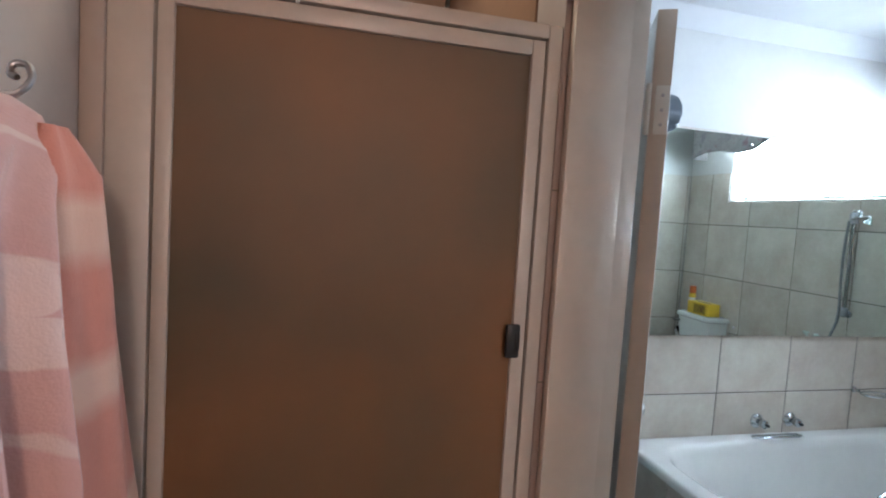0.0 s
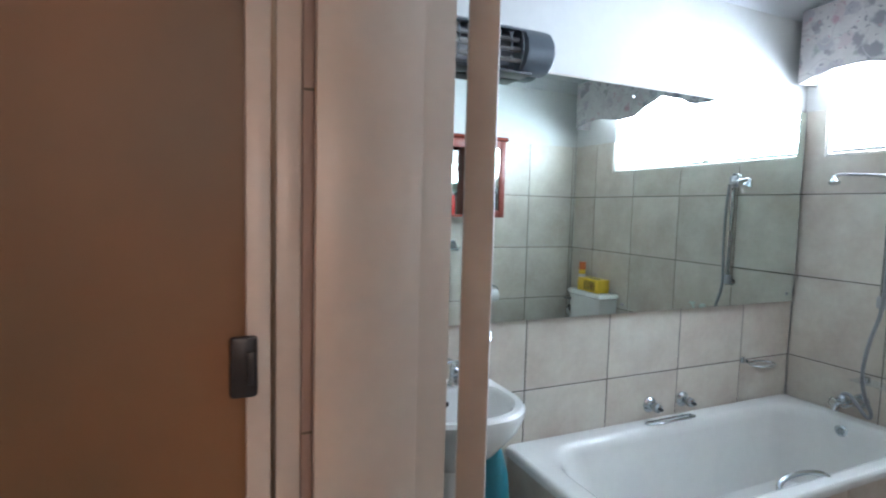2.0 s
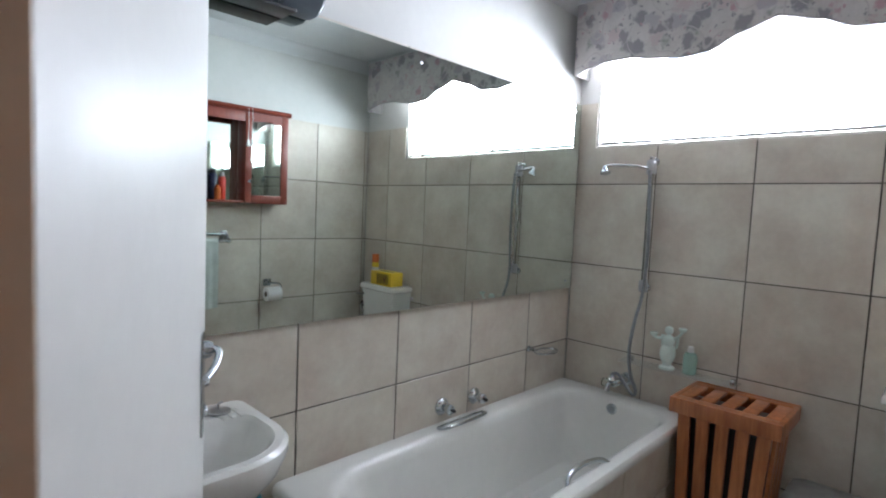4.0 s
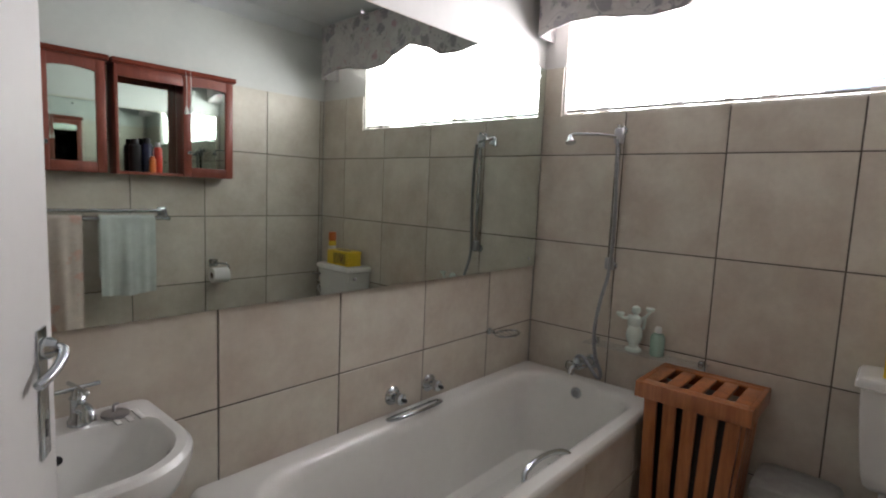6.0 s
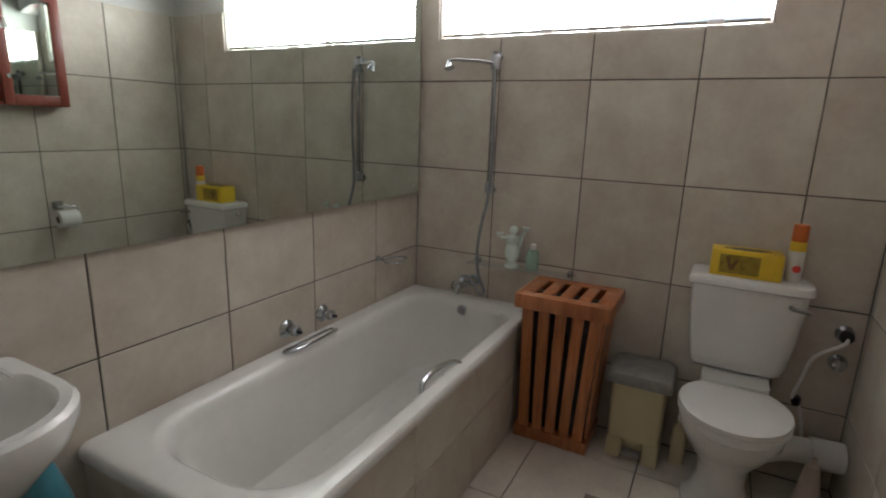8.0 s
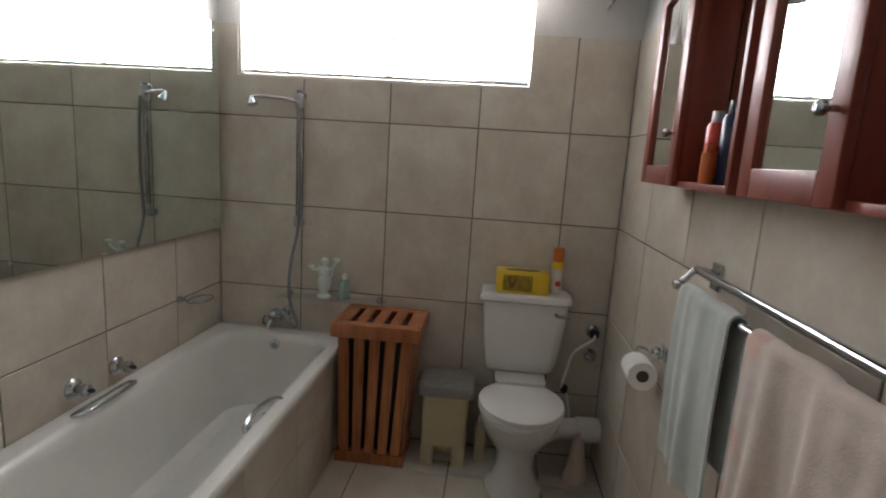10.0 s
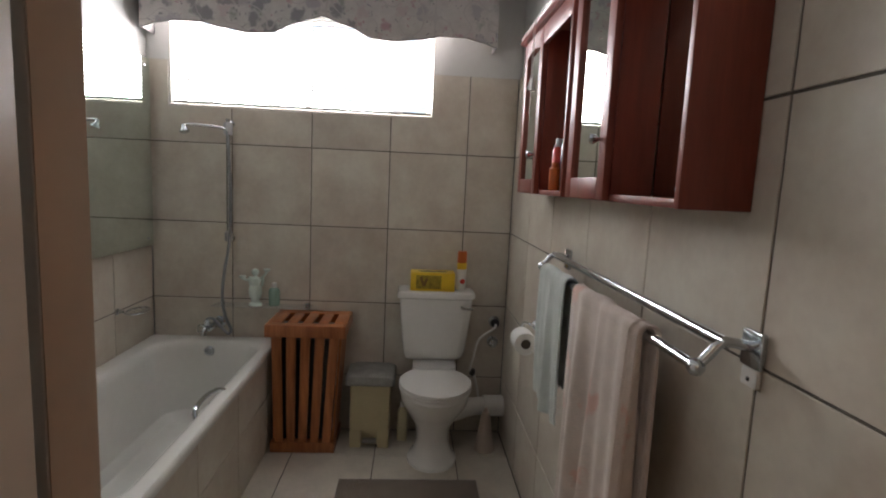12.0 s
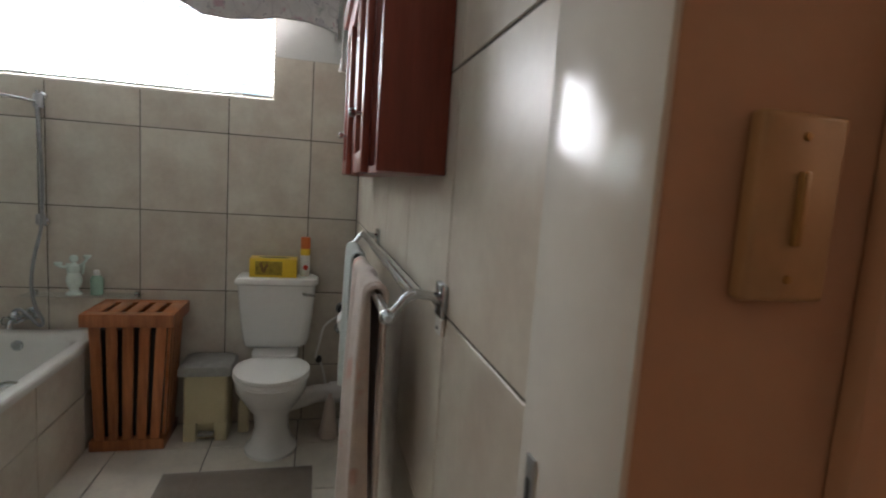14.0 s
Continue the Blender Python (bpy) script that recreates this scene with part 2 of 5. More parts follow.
RED_WOOD = wood("red_stained_wood", (0.235, 0.050, 0.028), (0.18, 0.036, 0.021), 0.42, 0.08)
PINE = wood("orange_varnished_wood", (0.46, 0.17, 0.058), (0.30, 0.095, 0.03), 0.4, 0.25)
CREAM_PLASTIC = material("cream_plastic", (0.58, 0.51, 0.31), 0.4, vary=0.06, scale=8)
GREY_PLASTIC = material("grey_plastic", (0.30, 0.30, 0.27), 0.5, vary=0.18, scale=30)
WHITE_PLASTIC = material("white_plastic", (0.76, 0.75, 0.71), 0.35, vary=0.03, scale=8)
HEATER_GREY = material("dark_grey_metal_paint", (0.10, 0.115, 0.13), 0.35, 0.3, vary=0.12, scale=10)
GREEN_CLOTH = material("pale_green_terry", (0.66, 0.72, 0.67), 0.95, vary=0.14, scale=10, bump=0.9, bump_scale=420, sheen=0.5)
PEACH_CLOTH = fabric("peach_patterned_terry", (0.66, 0.56, 0.49), [(0.66, 0.43, 0.35), (0.68, 0.58, 0.50), (0.64, 0.53, 0.46), (0.62, 0.38, 0.31)], 11, 0.36)
ROBE_CLOTH = printed("pink_floral_robe", (0.49, 0.30, 0.265), (0.60, 0.47, 0.42), [(-0.265, -0.235, 0.082, 5, 0.5), (-0.27, -0.07, 0.055, 4, 0.2), (-0.21, -0.56, 0.10, 5, 1.1), (-0.30, -0.86, 0.11, 5, 0.1), (-0.12, -0.90, 0.08, 5, 0.7)], [], (0.57, 0.44, 0.40))
SLEEVE_CLOTH = printed("coral_banded_robe", (0.50, 0.19, 0.13), (0.60, 0.40, 0.29), [], [(-0.20, -0.10), (-0.39, -0.30), (-0.64, -0.53), (-0.86, -0.76)])
PELMET_CLOTH = fabric("floral_pelmet_cloth", (0.55, 0.52, 0.50), [(0.29, 0.27, 0.28), (0.44, 0.29, 0.31), (0.31, 0.32, 0.29), (0.50, 0.42, 0.42), (0.40, 0.37, 0.39), (0.27, 0.26, 0.27)], 12.5, 0.50, scroll=(0.46, 0.43, 0.42), petals=0.25)
MAT_CLOTH = material("taupe_bath_mat", (0.22, 0.175, 0.135), 0.95, vary=0.2, scale=14, bump=1.0, bump_scale=240, sheen=0.4)
PAPER = material("white_paper", (0.82, 0.81, 0.78), 0.9, vary=0.04, scale=30, bump=0.2, bump_scale=200)
YELLOW_CARD = material("yellow_printed_card", (0.80, 0.55, 0.03), 0.4, vary=0.06, scale=20)
BROWN_INK = material("brown_print", (0.22, 0.12, 0.03), 0.45, vary=0.3, scale=40)
ORANGE_PLASTIC = material("orange_plastic", (0.62, 0.15, 0.03), 0.35, vary=0.06, scale=20)
RED_PLASTIC = material("red_plastic", (0.60, 0.04, 0.02), 0.3, vary=0.05, scale=20)
BLUE_PLASTIC = material("blue_plastic", (0.03, 0.22, 0.42), 0.3, vary=0.05, scale=20)
TEAL_PLASTIC = material("teal_plastic", (0.05, 0.24, 0.30), 0.35, vary=0.08, scale=20)
GREEN_LIQUID = material("pale_green_bottle", (0.45, 0.66, 0.54), 0.15, vary=0.04, scale=10, transmission=0.35)
FIGURE = material("pale_green_glazed_china", (0.70, 0.80, 0.73), 0.2, vary=0.1, scale=15)
GLASS = glass("clear_glass", (0.93, 0.98, 0.96), 0.0)
THIN_GLASS = material("thin_clear_glass", (0.75, 0.85, 0.80), 0.03)
THIN_GLASS.node_tree.nodes["Principled BSDF"].inputs["Alpha"].default_value = 0.16
# uneven second tone imitates blotchy reflections and glow in the bronze glass
FROSTED = material("bronze_obscure_glass", (0.265, 0.134, 0.052), 0.5, vary=0.12, scale=2.0, second=(0.118, 0.099, 0.057), transmission=0.3, bump=0.05, bump_scale=90, detail=1.5)
SLAT = material("white_blind_slat", (0.85, 0.85, 0.85), 0.4, transmission=0.55, vary=0.02)
PASTEL_PINK = material("pale_pink_plastic", (0.60, 0.50, 0.42), 0.4, vary=0.06)


# ---- makers ----
def part(name, bm, mat, parent=None, label="", smooth=True, kind=""):
    mesh = bpy.data.meshes.new(name)
    bm.normal_update()
    bm.to_mesh(mesh)
    bm.free()
    mesh.materials.append(mat)
    if smooth:
        mesh.polygons.foreach_set("use_smooth", [True] * len(mesh.polygons))
        mesh.set_sharp_from_angle(angle=radians(35))
    ob = new(name, mesh)
    ob.parent = parent
    return tagged(ob, label, kind=kind)


def thing(name, at, label, category, group="", turn=0.0):
    ob = new(name)
    ob.empty_display_size = 0.05
    ob.matrix_world = pose(*at, 0, 0, turn)
    return tagged(ob, label, category, group)


def structure(name, bm, mat, label="", smooth=False):
    return part(name, bm, mat, None, label, smooth, "structure")


def add_box(bm, x0, x1, y0, y1, z0, z1, bevel=0.0, segments=2):
    verts = [bm.verts.new((x, y, z)) for x in (x0, x1) for y in (y0, y1) for z in (z0, z1)]
    quads = [(0, 1, 3, 2), (4, 6, 7, 5), (0, 4, 5, 1), (2, 3, 7, 6), (0, 2, 6, 4), (1, 5, 7, 3)]
    faces = [bm.faces.new([verts[i] for i in q]) for q in quads]
    if bevel:
        edges = list({e for f in faces for e in f.edges})
        bmesh.ops.bevel(bm, geom=edges, offset=bevel, segments=segments, affect="EDGES", profile=0.5)
    return bm


def box(x0, x1, y0, y1, z0, z1, bevel=0.0, segments=2):
    return add_box(bmesh.new(), x0, x1, y0, y1, z0, z1, bevel, segments)


def add_loft(bm, rings, cap=(True, True), closed=True):
    rows = [[bm.verts.new(p) for p in ring] for ring in rings]
    n = len(rows[0])
    for a, b in zip(rows, rows[1:]):
        for i in range(n if closed else n - 1):
            j = (i + 1) % n
            bm.faces.new((a[i], a[j], b[j], b[i]))
    if cap[0]:
        bm.faces.new(rows[0][::-1])
    if cap[1]:
        bm.faces.new(rows[-1])
    return bm


def loft(rings, cap=(True, True), closed=True):
    bm = add_loft(bmesh.new(), rings, cap, closed)
    if closed and all(cap):
        bmesh.ops.recalc_face_normals(bm, faces=bm.faces)
    return bm


def spin(profile, n=24, at=(0, 0, 0), axis="z", bm=None, cap=(True, True)):
    """A turned body from (radius, height) pairs."""
    rings = []
    for r, hgt in profile:
        ring = []
        for k in range(n):
            a = 2 * math.pi * k / n
            u, v = max(r, 1e-4) * math.cos(a), max(r, 1e-4) * math.sin(a)
            p = {"z": (u, v, hgt), "x": (hgt, u, v), "y": (v, hgt, u)}[axis]
            ring.append((p[0] + at[0], p[1] + at[1], p[2] + at[2]))
        rings.append(ring)
    return add_loft(bm or bmesh.new(), rings, cap)


def smooth_path(points, steps=6):
    pts = [Vector(p) for p in points]
    out = []
    for i in range(len(pts) - 1):
        p0, p1, p2, p3 = pts[max(i - 1, 0)], pts[i], pts[i + 1], pts[min(i + 2, len(pts) - 1)]
        for s in range(steps):
            t = s / steps
            out.append(0.5 * ((2 * p1) + (p2 - p0) * t + (2 * p0 - 5 * p1 + 4 * p2 - p3) * t * t + (3 * p1 - p0 - 3 * p2 + p3) * t ** 3))
    return out + [pts[-1]]


def tube(points, r, n=10, smooth=0, bm=None):
    pts = smooth_path(points, smooth) if smooth else [Vector(p) for p in points]
    up, rings = None, []
    for i, p in enumerate(pts):
        d = (pts[min(i + 1, len(pts) - 1)] - pts[max(i - 1, 0)]).normalized()
        if up is None:
            up = d.orthogonal().normalized()
        up = (up - d * up.dot(d)).normalized()
        side = d.cross(up)
        rad = r(i / (len(pts) - 1)) if callable(r) else r
        rings.append([p + rad * (math.cos(a) * up + math.sin(a) * side) for a in (2 * math.pi * k / n for k in range(n))])
    return add_loft(bm or bmesh.new(), rings)


def rounded(x0, x1, y0, y1, r, z, n=6):
    """A ring: a rectangle with round corners at height z. r: one radius, or one for each corner from (x1, y1) anticlockwise."""
    rs = r if isinstance(r, (tuple, list)) else (r,) * 4
    out = []
    for (cx, cy, a0), q in zip(((x1, y1, 0), (x0, y1, 90), (x0, y0, 180), (x1, y0, 270)), rs):
        sx, sy = (-1 if cx == x1 else 1), (-1 if cy == y1 else 1)
        for k in range(n + 1):
            a = radians(a0 + 90 * k / n)
            out.append((cx + sx * q + q * math.cos(a), cy + sy * q + q * math.sin(a), z))
    return out


def polygon_slab(points, axis, a, b):
    """A flat outline in two coordinates, drawn out along the third from a to b."""
    def put(u, v, w):
        return {"x": (w, u, v), "y": (u, w, v), "z": (u, v, w)}[axis]
    bm = bmesh.new()
    one, two = ([bm.verts.new(put(u, v, w)) for u, v in points] for w in (a, b))
    bm.faces.new(one[::-1])
    bm.faces.new(two)
    for i in range(len(points)):
        j = (i + 1) % len(points)
        bm.faces.new((one[i], one[j], two[j], two[i]))
    bmesh.ops.recalc_face_normals(bm, faces=bm.faces)
    return bm


# ---- the place: sizes ----
WIDE, HIGH = 1.95, 2.52                      # bathroom: y from 0 to WIDE
WIN = (0.46, 1.85, 1.775, 2.30)              # window opening: y0, y1, z0, z1
DOOR = (0.035, 0.82, 2.0)                   # doorway: y0, y1, height
OUT, LEFT = -2.72, -3.55                     # passage face of the door wall; left wall of the passage
BACK = -2.6

# ---- large structure ----
structure("floor", box(LEFT - 0.1, 0.2, BACK - 0.1, 2.1, -0.1, -0.006), GROUT, "grey grout bed under the floor tiles")
structure("ceiling", box(LEFT - 0.1, 0.25, BACK - 0.1, 2.1, HIGH, HIGH + 0.1), CEILING, "plain white painted ceiling")
wall = bmesh.new()
add_box(wall, 0.012, 0.22, -0.1, 2.1, -0.1, WIN[2])
add_box(wall, 0.012, 0.22, -0.1, 2.1, WIN[3], HIGH)
add_box(wall, 0.012, 0.22, -0.1, WIN[0], WIN[2], WIN[3])
add_box(wall, 0.012, 0.22, WIN[1], 2.1, WIN[2], WIN[3])
wall_window = structure("wall_east", wall, PLASTER, "white plastered wall with a high window above beige tiles")
wall_mirror = structure("wall_north", box(OUT, 0.012, WIDE + 0.012, 2.1, -0.1, HIGH), PLASTER, "white plastered wall above beige tiles behind the bath")
wall_rail = structure("wall_south", box(-2.70, 0.012, -0.14, -0.012, -0.1, HIGH), PLASTER, "white plastered wall above beige tiles behind the towel rail")
wall = bmesh.new()
add_box(wall, -2.66, -2.575, DOOR[1] + 0.02, WIDE + 0.012, -0.1, HIGH)
add_box(wall, -2.70, -2.575, -0.012, DOOR[1] + 0.02, DOOR[2] + 0.02, HIGH)
add_box(wall, -2.69, -2.66, 0.985, WIDE + 0.012, -0.1, HIGH)
wall_door = structure("wall_west", wall, PLASTER, "plastered wall that holds the bathroom doorway")
wall = bmesh.new()
add_box(wall, OUT, -2.701, BACK, DOOR[0] - 0.0062, -0.1, HIGH)
add_box(wall, OUT, -2.701, DOOR[0] - 0.0062, DOOR[1] + 0.018, DOOR[2] + 0.06, HIGH)
structure("wall_passage", wall, WARM_WALL, "passage wall beside the doorway, warm bulb light put into its tan colour")
structure("trim_passage", box(OUT - 0.018, OUT - 0.0005, -0.24, -0.122, 0, 2.1, 0.003), WARM_WALL, "cream painted casing beside the light switch, warm light put into its colour", True)
structure("wall_passage_far", box(LEFT - 0.1, LEFT, BACK - 0.1, 0.93, -0.1, HIGH), PASSAGE, "cream painted passage wall where the robe hangs")
structure("wall_passage_end", box(LEFT, 0.0, BACK - 0.1, BACK, -0.1, HIGH), PASSAGE, "cream painted end wall of the passage")
structure("wall_shower", box(LEFT - 0.1, LEFT, 0.93, 2.1, -0.1, HIGH), SHOWER_WALL, "brown tiled shower wall")
structure("wall_shower_back", box(LEFT, OUT, 1.85, 2.1, -0.1, HIGH), SHOWER_WALL, "brown tiled back wall of the shower")
structure("wall_shower_side", box(-2.702, -2.6905, 0.99, 1.85, -0.1, HIGH), SHOWER_WALL, "brown tiled side wall of the shower")


def cornice(name, a, b, inward):
    prof = [(0, 0), (0, -0.075), (0.012, -0.07), (0.03, -0.045), (0.055, -0.02), (0.07, -0.01), (0.075, 0)]
    rings = [[(p[0] + inward[0] * u, p[1] + inward[1] * u, HIGH - 0.001 + v) for u, v in prof] for p in (a, b)]
    structure(name, loft(rings), CEILING, "white moulded ceiling cornice", True)


cornice("cornice_1", (-2.56, WIDE + 0.011), (0.011, WIDE + 0.011), (0, -1))
cornice("cornice_2", (0.011, -0.011), (0.011, WIDE + 0.011), (-1, 0))
cornice("cornice_3", (-2.56, -0.011), (0.011, -0.011), (0, 1))

# doorway lining, with rebates
left = bmesh.new()
add_box(left, OUT + 0.034, -2.519, DOOR[1], DOOR[1] + 0.018, 0, DOOR[2], 0.002)
add_box(left, OUT + 0.03, -2.565, DOOR[1] - 0.012, DOOR[1] - 0.0002, 0, DOOR[2] - 0.012, 0.002)
right = bmesh.new()
add_box(right, OUT - 0.001, -2.57, DOOR[0] - 0.006, DOOR[0], 0, DOOR[2], 0.002)
add_box(right, -2.70, -2.575, -0.0115, DOOR[0] - 0.0061, 0, DOOR[2])
head = box(OUT - 0.004, -2.519, DOOR[0] - 0.03, DOOR[1] + 0.018, DOOR[2] + 0.0005, DOOR[2] + 0.055, 0.003)
structure("door_frame_hinge_side", left, LINING, "gloss door lining on the hinge side, warm light put into its colour", True)
frame_lock = structure("door_frame_lock_side", right, GLOSS, "white gloss door lining with a steel strike plate", True)
structure("door_frame_head", head, GLOSS, "white gloss door frame head", True)
structure("trim_shower_jamb", box(-2.6995, -2.6605, DOOR[1] + 0.0185, 0.9845, 0, HIGH - 0.001, 0.002), JAMB, "painted jamb between doorway and shower, shade put into its darker colour", True)
part("strike_plate", box(-2.606, -2.590, DOOR[0] + 0.0002, DOOR[0] + 0.0025, 1.0, 1.17, 0.001), DULL_STEEL, frame_lock, "brushed steel strike plate")
part("strike_hole", box(-2.602, -2.594, DOOR[0] + 0.0025, DOOR[0] + 0.0031, 1.08, 1.15), BLACK, frame_lock)


# the bathroom door, standing open
def bathroom_door():
    turn = 62.9
    door = thing("door_1", (-2.466, 0.806, 0.0), "white gloss flush door, standing open into the bathroom beside the basin", "door", turn=turn)
    door["kind"] = "structure"
    part("door_leaf", box(0.0015, 0.766, 0, 0.04, 0.012, 1.985, 0.003), DOOR_PAINT, door)
    # thin strip over the hinge edge, coloured as if lit from the passage
    part("door_edge", box(-0.0008, 0.0012, 0.0012, 0.0388, 0.0125, 1.9845, 0.0005), WARM_EDGE, door, "hinge edge of the leaf, warm passage light put into its colour")
    lock = part("lock_plate", box(0.696, 0.730, -0.004, -0.0002, 0.985, 1.175, 0.0015), CHROME, door, "chrome lock plate")
    face = part("latch_face", box(0.7662, 0.7685, 0.010, 0.030, 0.99, 1.17, 0.0008), DULL_STEEL, door, "steel latch face on the lock edge")
    part("latch_bolt", box(0.7686, 0.776, 0.014, 0.026, 1.115, 1.135, 0.002), CHROME, face)
    part("deadbolt_slot", box(0.7686, 0.7692, 0.014, 0.026, 1.035, 1.065), BLACK, face)
    part("keyhole", box(0.710, 0.717, -0.0048, -0.0042, 1.015, 1.04), BLACK, lock)
    part("lever_handle", tube([(0.714, -0.004, 1.145), (0.714, -0.022, 1.145), (0.709, -0.029, 1.142), (0.696, -0.030, 1.134), (0.676, -0.025, 1.121), (0.652, -0.014, 1.110)], 0.007, 12, 5), CHROME, door, "curved chrome lever handle")
    part("rose", spin([(0.016, -0.004), (0.016, -0.012), (0.011, -0.02)], 20, (0.714, 0, 1.145), "y"), CHROME, door)
    for z in (0.22, 1.78):
        hinge = part("hinge", box(-0.0035, -0.0010, 0.002, 0.030, z - 0.05, z + 0.05, 0.001), GLOSS, door, "painted steel butt hinge")
        for dz in (-0.03, 0.0, 0.03):
            part("hinge_screw", spin([(0.004, 0.0), (0.003, 0.001)], 10, (0, 0, 0)), DULL_STEEL, hinge).matrix_local = Matrix.Translation((-0.0037, 0.016, z + dz)) @ Matrix.Rotation(radians(-90), 4, "Y")
        part("knuckle", spin([(0.006, z - 0.052), (0.006, z + 0.052)], 12, (-0.009, 0.045, 0)), GLOSS, hinge)
    return door


bathroom_door()


# ---- bath ----
def bathtub():
    x0, x1, y0, y1, z = -1.735, -0.022, 1.256, 1.945, 0.543
    tub = thing("bathtub", (x0 / 2 + x1 / 2, 1.62, 0), "white enamelled built-in bath with chrome grips, empty", "bathtub")
    o = Vector((x0 / 2 + x1 / 2, 1.62, 0))
    def ring(a, b, c, d, r, h):
        return [(p[0] - o.x, p[1] - o.y, p[2]) for p in rounded(a, b, c, d, r, h, 8)]
    rings = [ring(x0, x1, y0, y1, 0.018, z - 0.035), ring(x0, x1, y0, y1, 0.02, z - 0.016), ring(x0 + 0.003, x1 - 0.003, y0 + 0.003, y1 - 0.003, 0.02, z - 0.007),
             ring(x0 + 0.010, x1 - 0.008, y0 + 0.009, y1 - 0.006, 0.022, z - 0.001), ring(x0 + 0.022, x1 - 0.02, y0 + 0.02, y1 - 0.02, 0.03, z),
             ring(x0 + 0.080, x1 - 0.06, y0 + 0.048, y1 - 0.064, (0.15, 0.19, 0.19, 0.15), z - 0.001),
             ring(x0 + 0.095, x1 - 0.075, y0 + 0.061, y1 - 0.077, (0.155, 0.195, 0.195, 0.155), z - 0.005),
             ring(x0 + 0.110, x1 - 0.086, y0 + 0.074, y1 - 0.090, (0.155, 0.195, 0.195, 0.155), z - 0.018),
             ring(x0 + 0.125, x1 - 0.093, y0 + 0.084, y1 - 0.100, (0.15, 0.19, 0.19, 0.15), z - 0.05),
             ring(x0 + 0.20, x1 - 0.115, y0 + 0.105, y1 - 0.12, (0.14, 0.18, 0.18, 0.14), z - 0.24),
             ring(x0 + 0.28, x1 - 0.15, y0 + 0.13, y1 - 0.145, (0.12, 0.15, 0.15, 0.12), z - 0.36),
             ring(x0 + 0.36, x1 - 0.20, y0 + 0.17, y1 - 0.185, (0.09, 0.12, 0.12, 0.09), z - 0.395)]
    part("tub_shell", loft(rings, (False, True)), ENAMEL, tub)
    ox, oz = -0.112 - o.x, z - 0.058
    part("overflow", spin([(0.027, 0.004), (0.027, -0.005), (0.021, -0.010), (0.008, -0.008)], 24, (ox, -0.01, oz), "x"), CHROME, tub, "round chrome overflow")
    for k in range(7):
        ang = 2 * math.pi * k / 6
        rr = 0.0 if k == 6 else 0.012
        part("overflow_hole", spin([(0.0042, -0.0085), (0.001, -0.0112)], 10, (ox, -0.01 + rr * math.cos(ang), oz + rr * math.sin(ang)), "x"), BLACK, tub)
    part("plug_hole", spin([(0.03, z - 0.394), (0.026, z - 0.392), (0.008, z - 0.393)], 24, (0.55, 0.0, 0)), CHROME, tub)
    def grip(pts, r=0.0095):
        return part("grip", tube([(p[0] - o.x, p[1] - o.y, p[2]) for p in pts], r, 12, 6), CHROME, tub, "curved chrome grip")
    xa, xb, yy, g = -1.010, -0.750, 1.310, z - 0.036
    front = grip([(xa, yy, g - 0.012), (xa + 0.008, yy + 0.014, g + 0.014), (xa + 0.040, yy + 0.030, g + 0.038), ((xa + xb) / 2, yy + 0.030, g + 0.050), (xb - 0.04, yy + 0.014, g + 0.044), (xb - 0.006, yy - 0.008, g + 0.026), (xb, yy - 0.014, g + 0.010)])
    part("grip_foot", spin([(0.017, -0.016), (0.018, -0.006), (0.014, 0.0)], 16, (xa - o.x, yy + 0.004 - o.y, g)), DARK_CHROME, front)
    part("grip_foot", spin([(0.017, -0.008), (0.018, 0.002), (0.014, 0.006)], 16, (xb - o.x, yy - 0.014 - o.y, g + 0.012)), DARK_CHROME, front)
    xa, xb, yy, g = -1.040, -0.768, 1.889, z + 0.002
    back = grip([(xa, yy, g), (xa + 0.004, yy - 0.018, g + 0.008), (xa + 0.030, yy - 0.034, g + 0.012), ((xa + xb) / 2, yy - 0.040, g + 0.014), (xb - 0.030, yy - 0.034, g + 0.012), (xb - 0.004, yy - 0.018, g + 0.008), (xb, yy, g)], 0.0065)
    part("grip_back_bar", tube([(xa - o.x, yy + 0.002 - o.y, g + 0.001), (xa + 0.02 - o.x, yy + 0.008 - o.y, g + 0.004), (xb - 0.02 - o.x, yy + 0.008 - o.y, g + 0.004), (xb - o.x, yy + 0.002 - o.y, g + 0.001)], 0.005, 10, 4), CHROME, back)
    part("stud", spin([(0.011, -0.004), (0.010, 0.006), (0.004, 0.009)], 14, (-0.812 - o.x, 1.343 - o.y, z - 0.046), "y"), BLACK, tub, "small dark rubber stud")
    return tub


bathtub()
structure("bath_panel", box(-1.722, -0.03, 1.274, 1.297, 0, 0.507), GROUT, "tiled panel in front of the bath")
panel = bpy.data.objects["bath_panel"]
structure("bath_panel_end", box(-1.709, -1.690, 1.298, 1.949, 0, 0.507), GROUT, "tiled end panel of the bath")
panel_end = bpy.data.objects["bath_panel_end"]


def wall_tap(x):
    tap = thing("bath_tap", (x, WIDE, 0.605), "round chrome wall tap above the rim of the bath", "tap", "pair of bath taps")
    part("flange", spin([(0.036, -0.0005), (0.036, -0.007), (0.028, -0.015), (0.016, -0.022)], 28, (0, 0, 0), "y"), CHROME, tap)
    part("knob", spin([(0.014, -0.02), (0.015, -0.036), (0.022, -0.042), (0.023, -0.056), (0.017, -0.064), (0.010, -0.066)], 8, (0, 0, 0), "y"), CHROME, tap)
    arm = bmesh.new()
    spin([(0.0075, -0.0665), (0.0075, -0.078), (0.005, -0.081)], 14, (0, 0, 0), "y", arm)
    part("spindle", arm, BLACK, tap, "dark end cap")
    return tap


first_tap = wall_tap(-0.97)
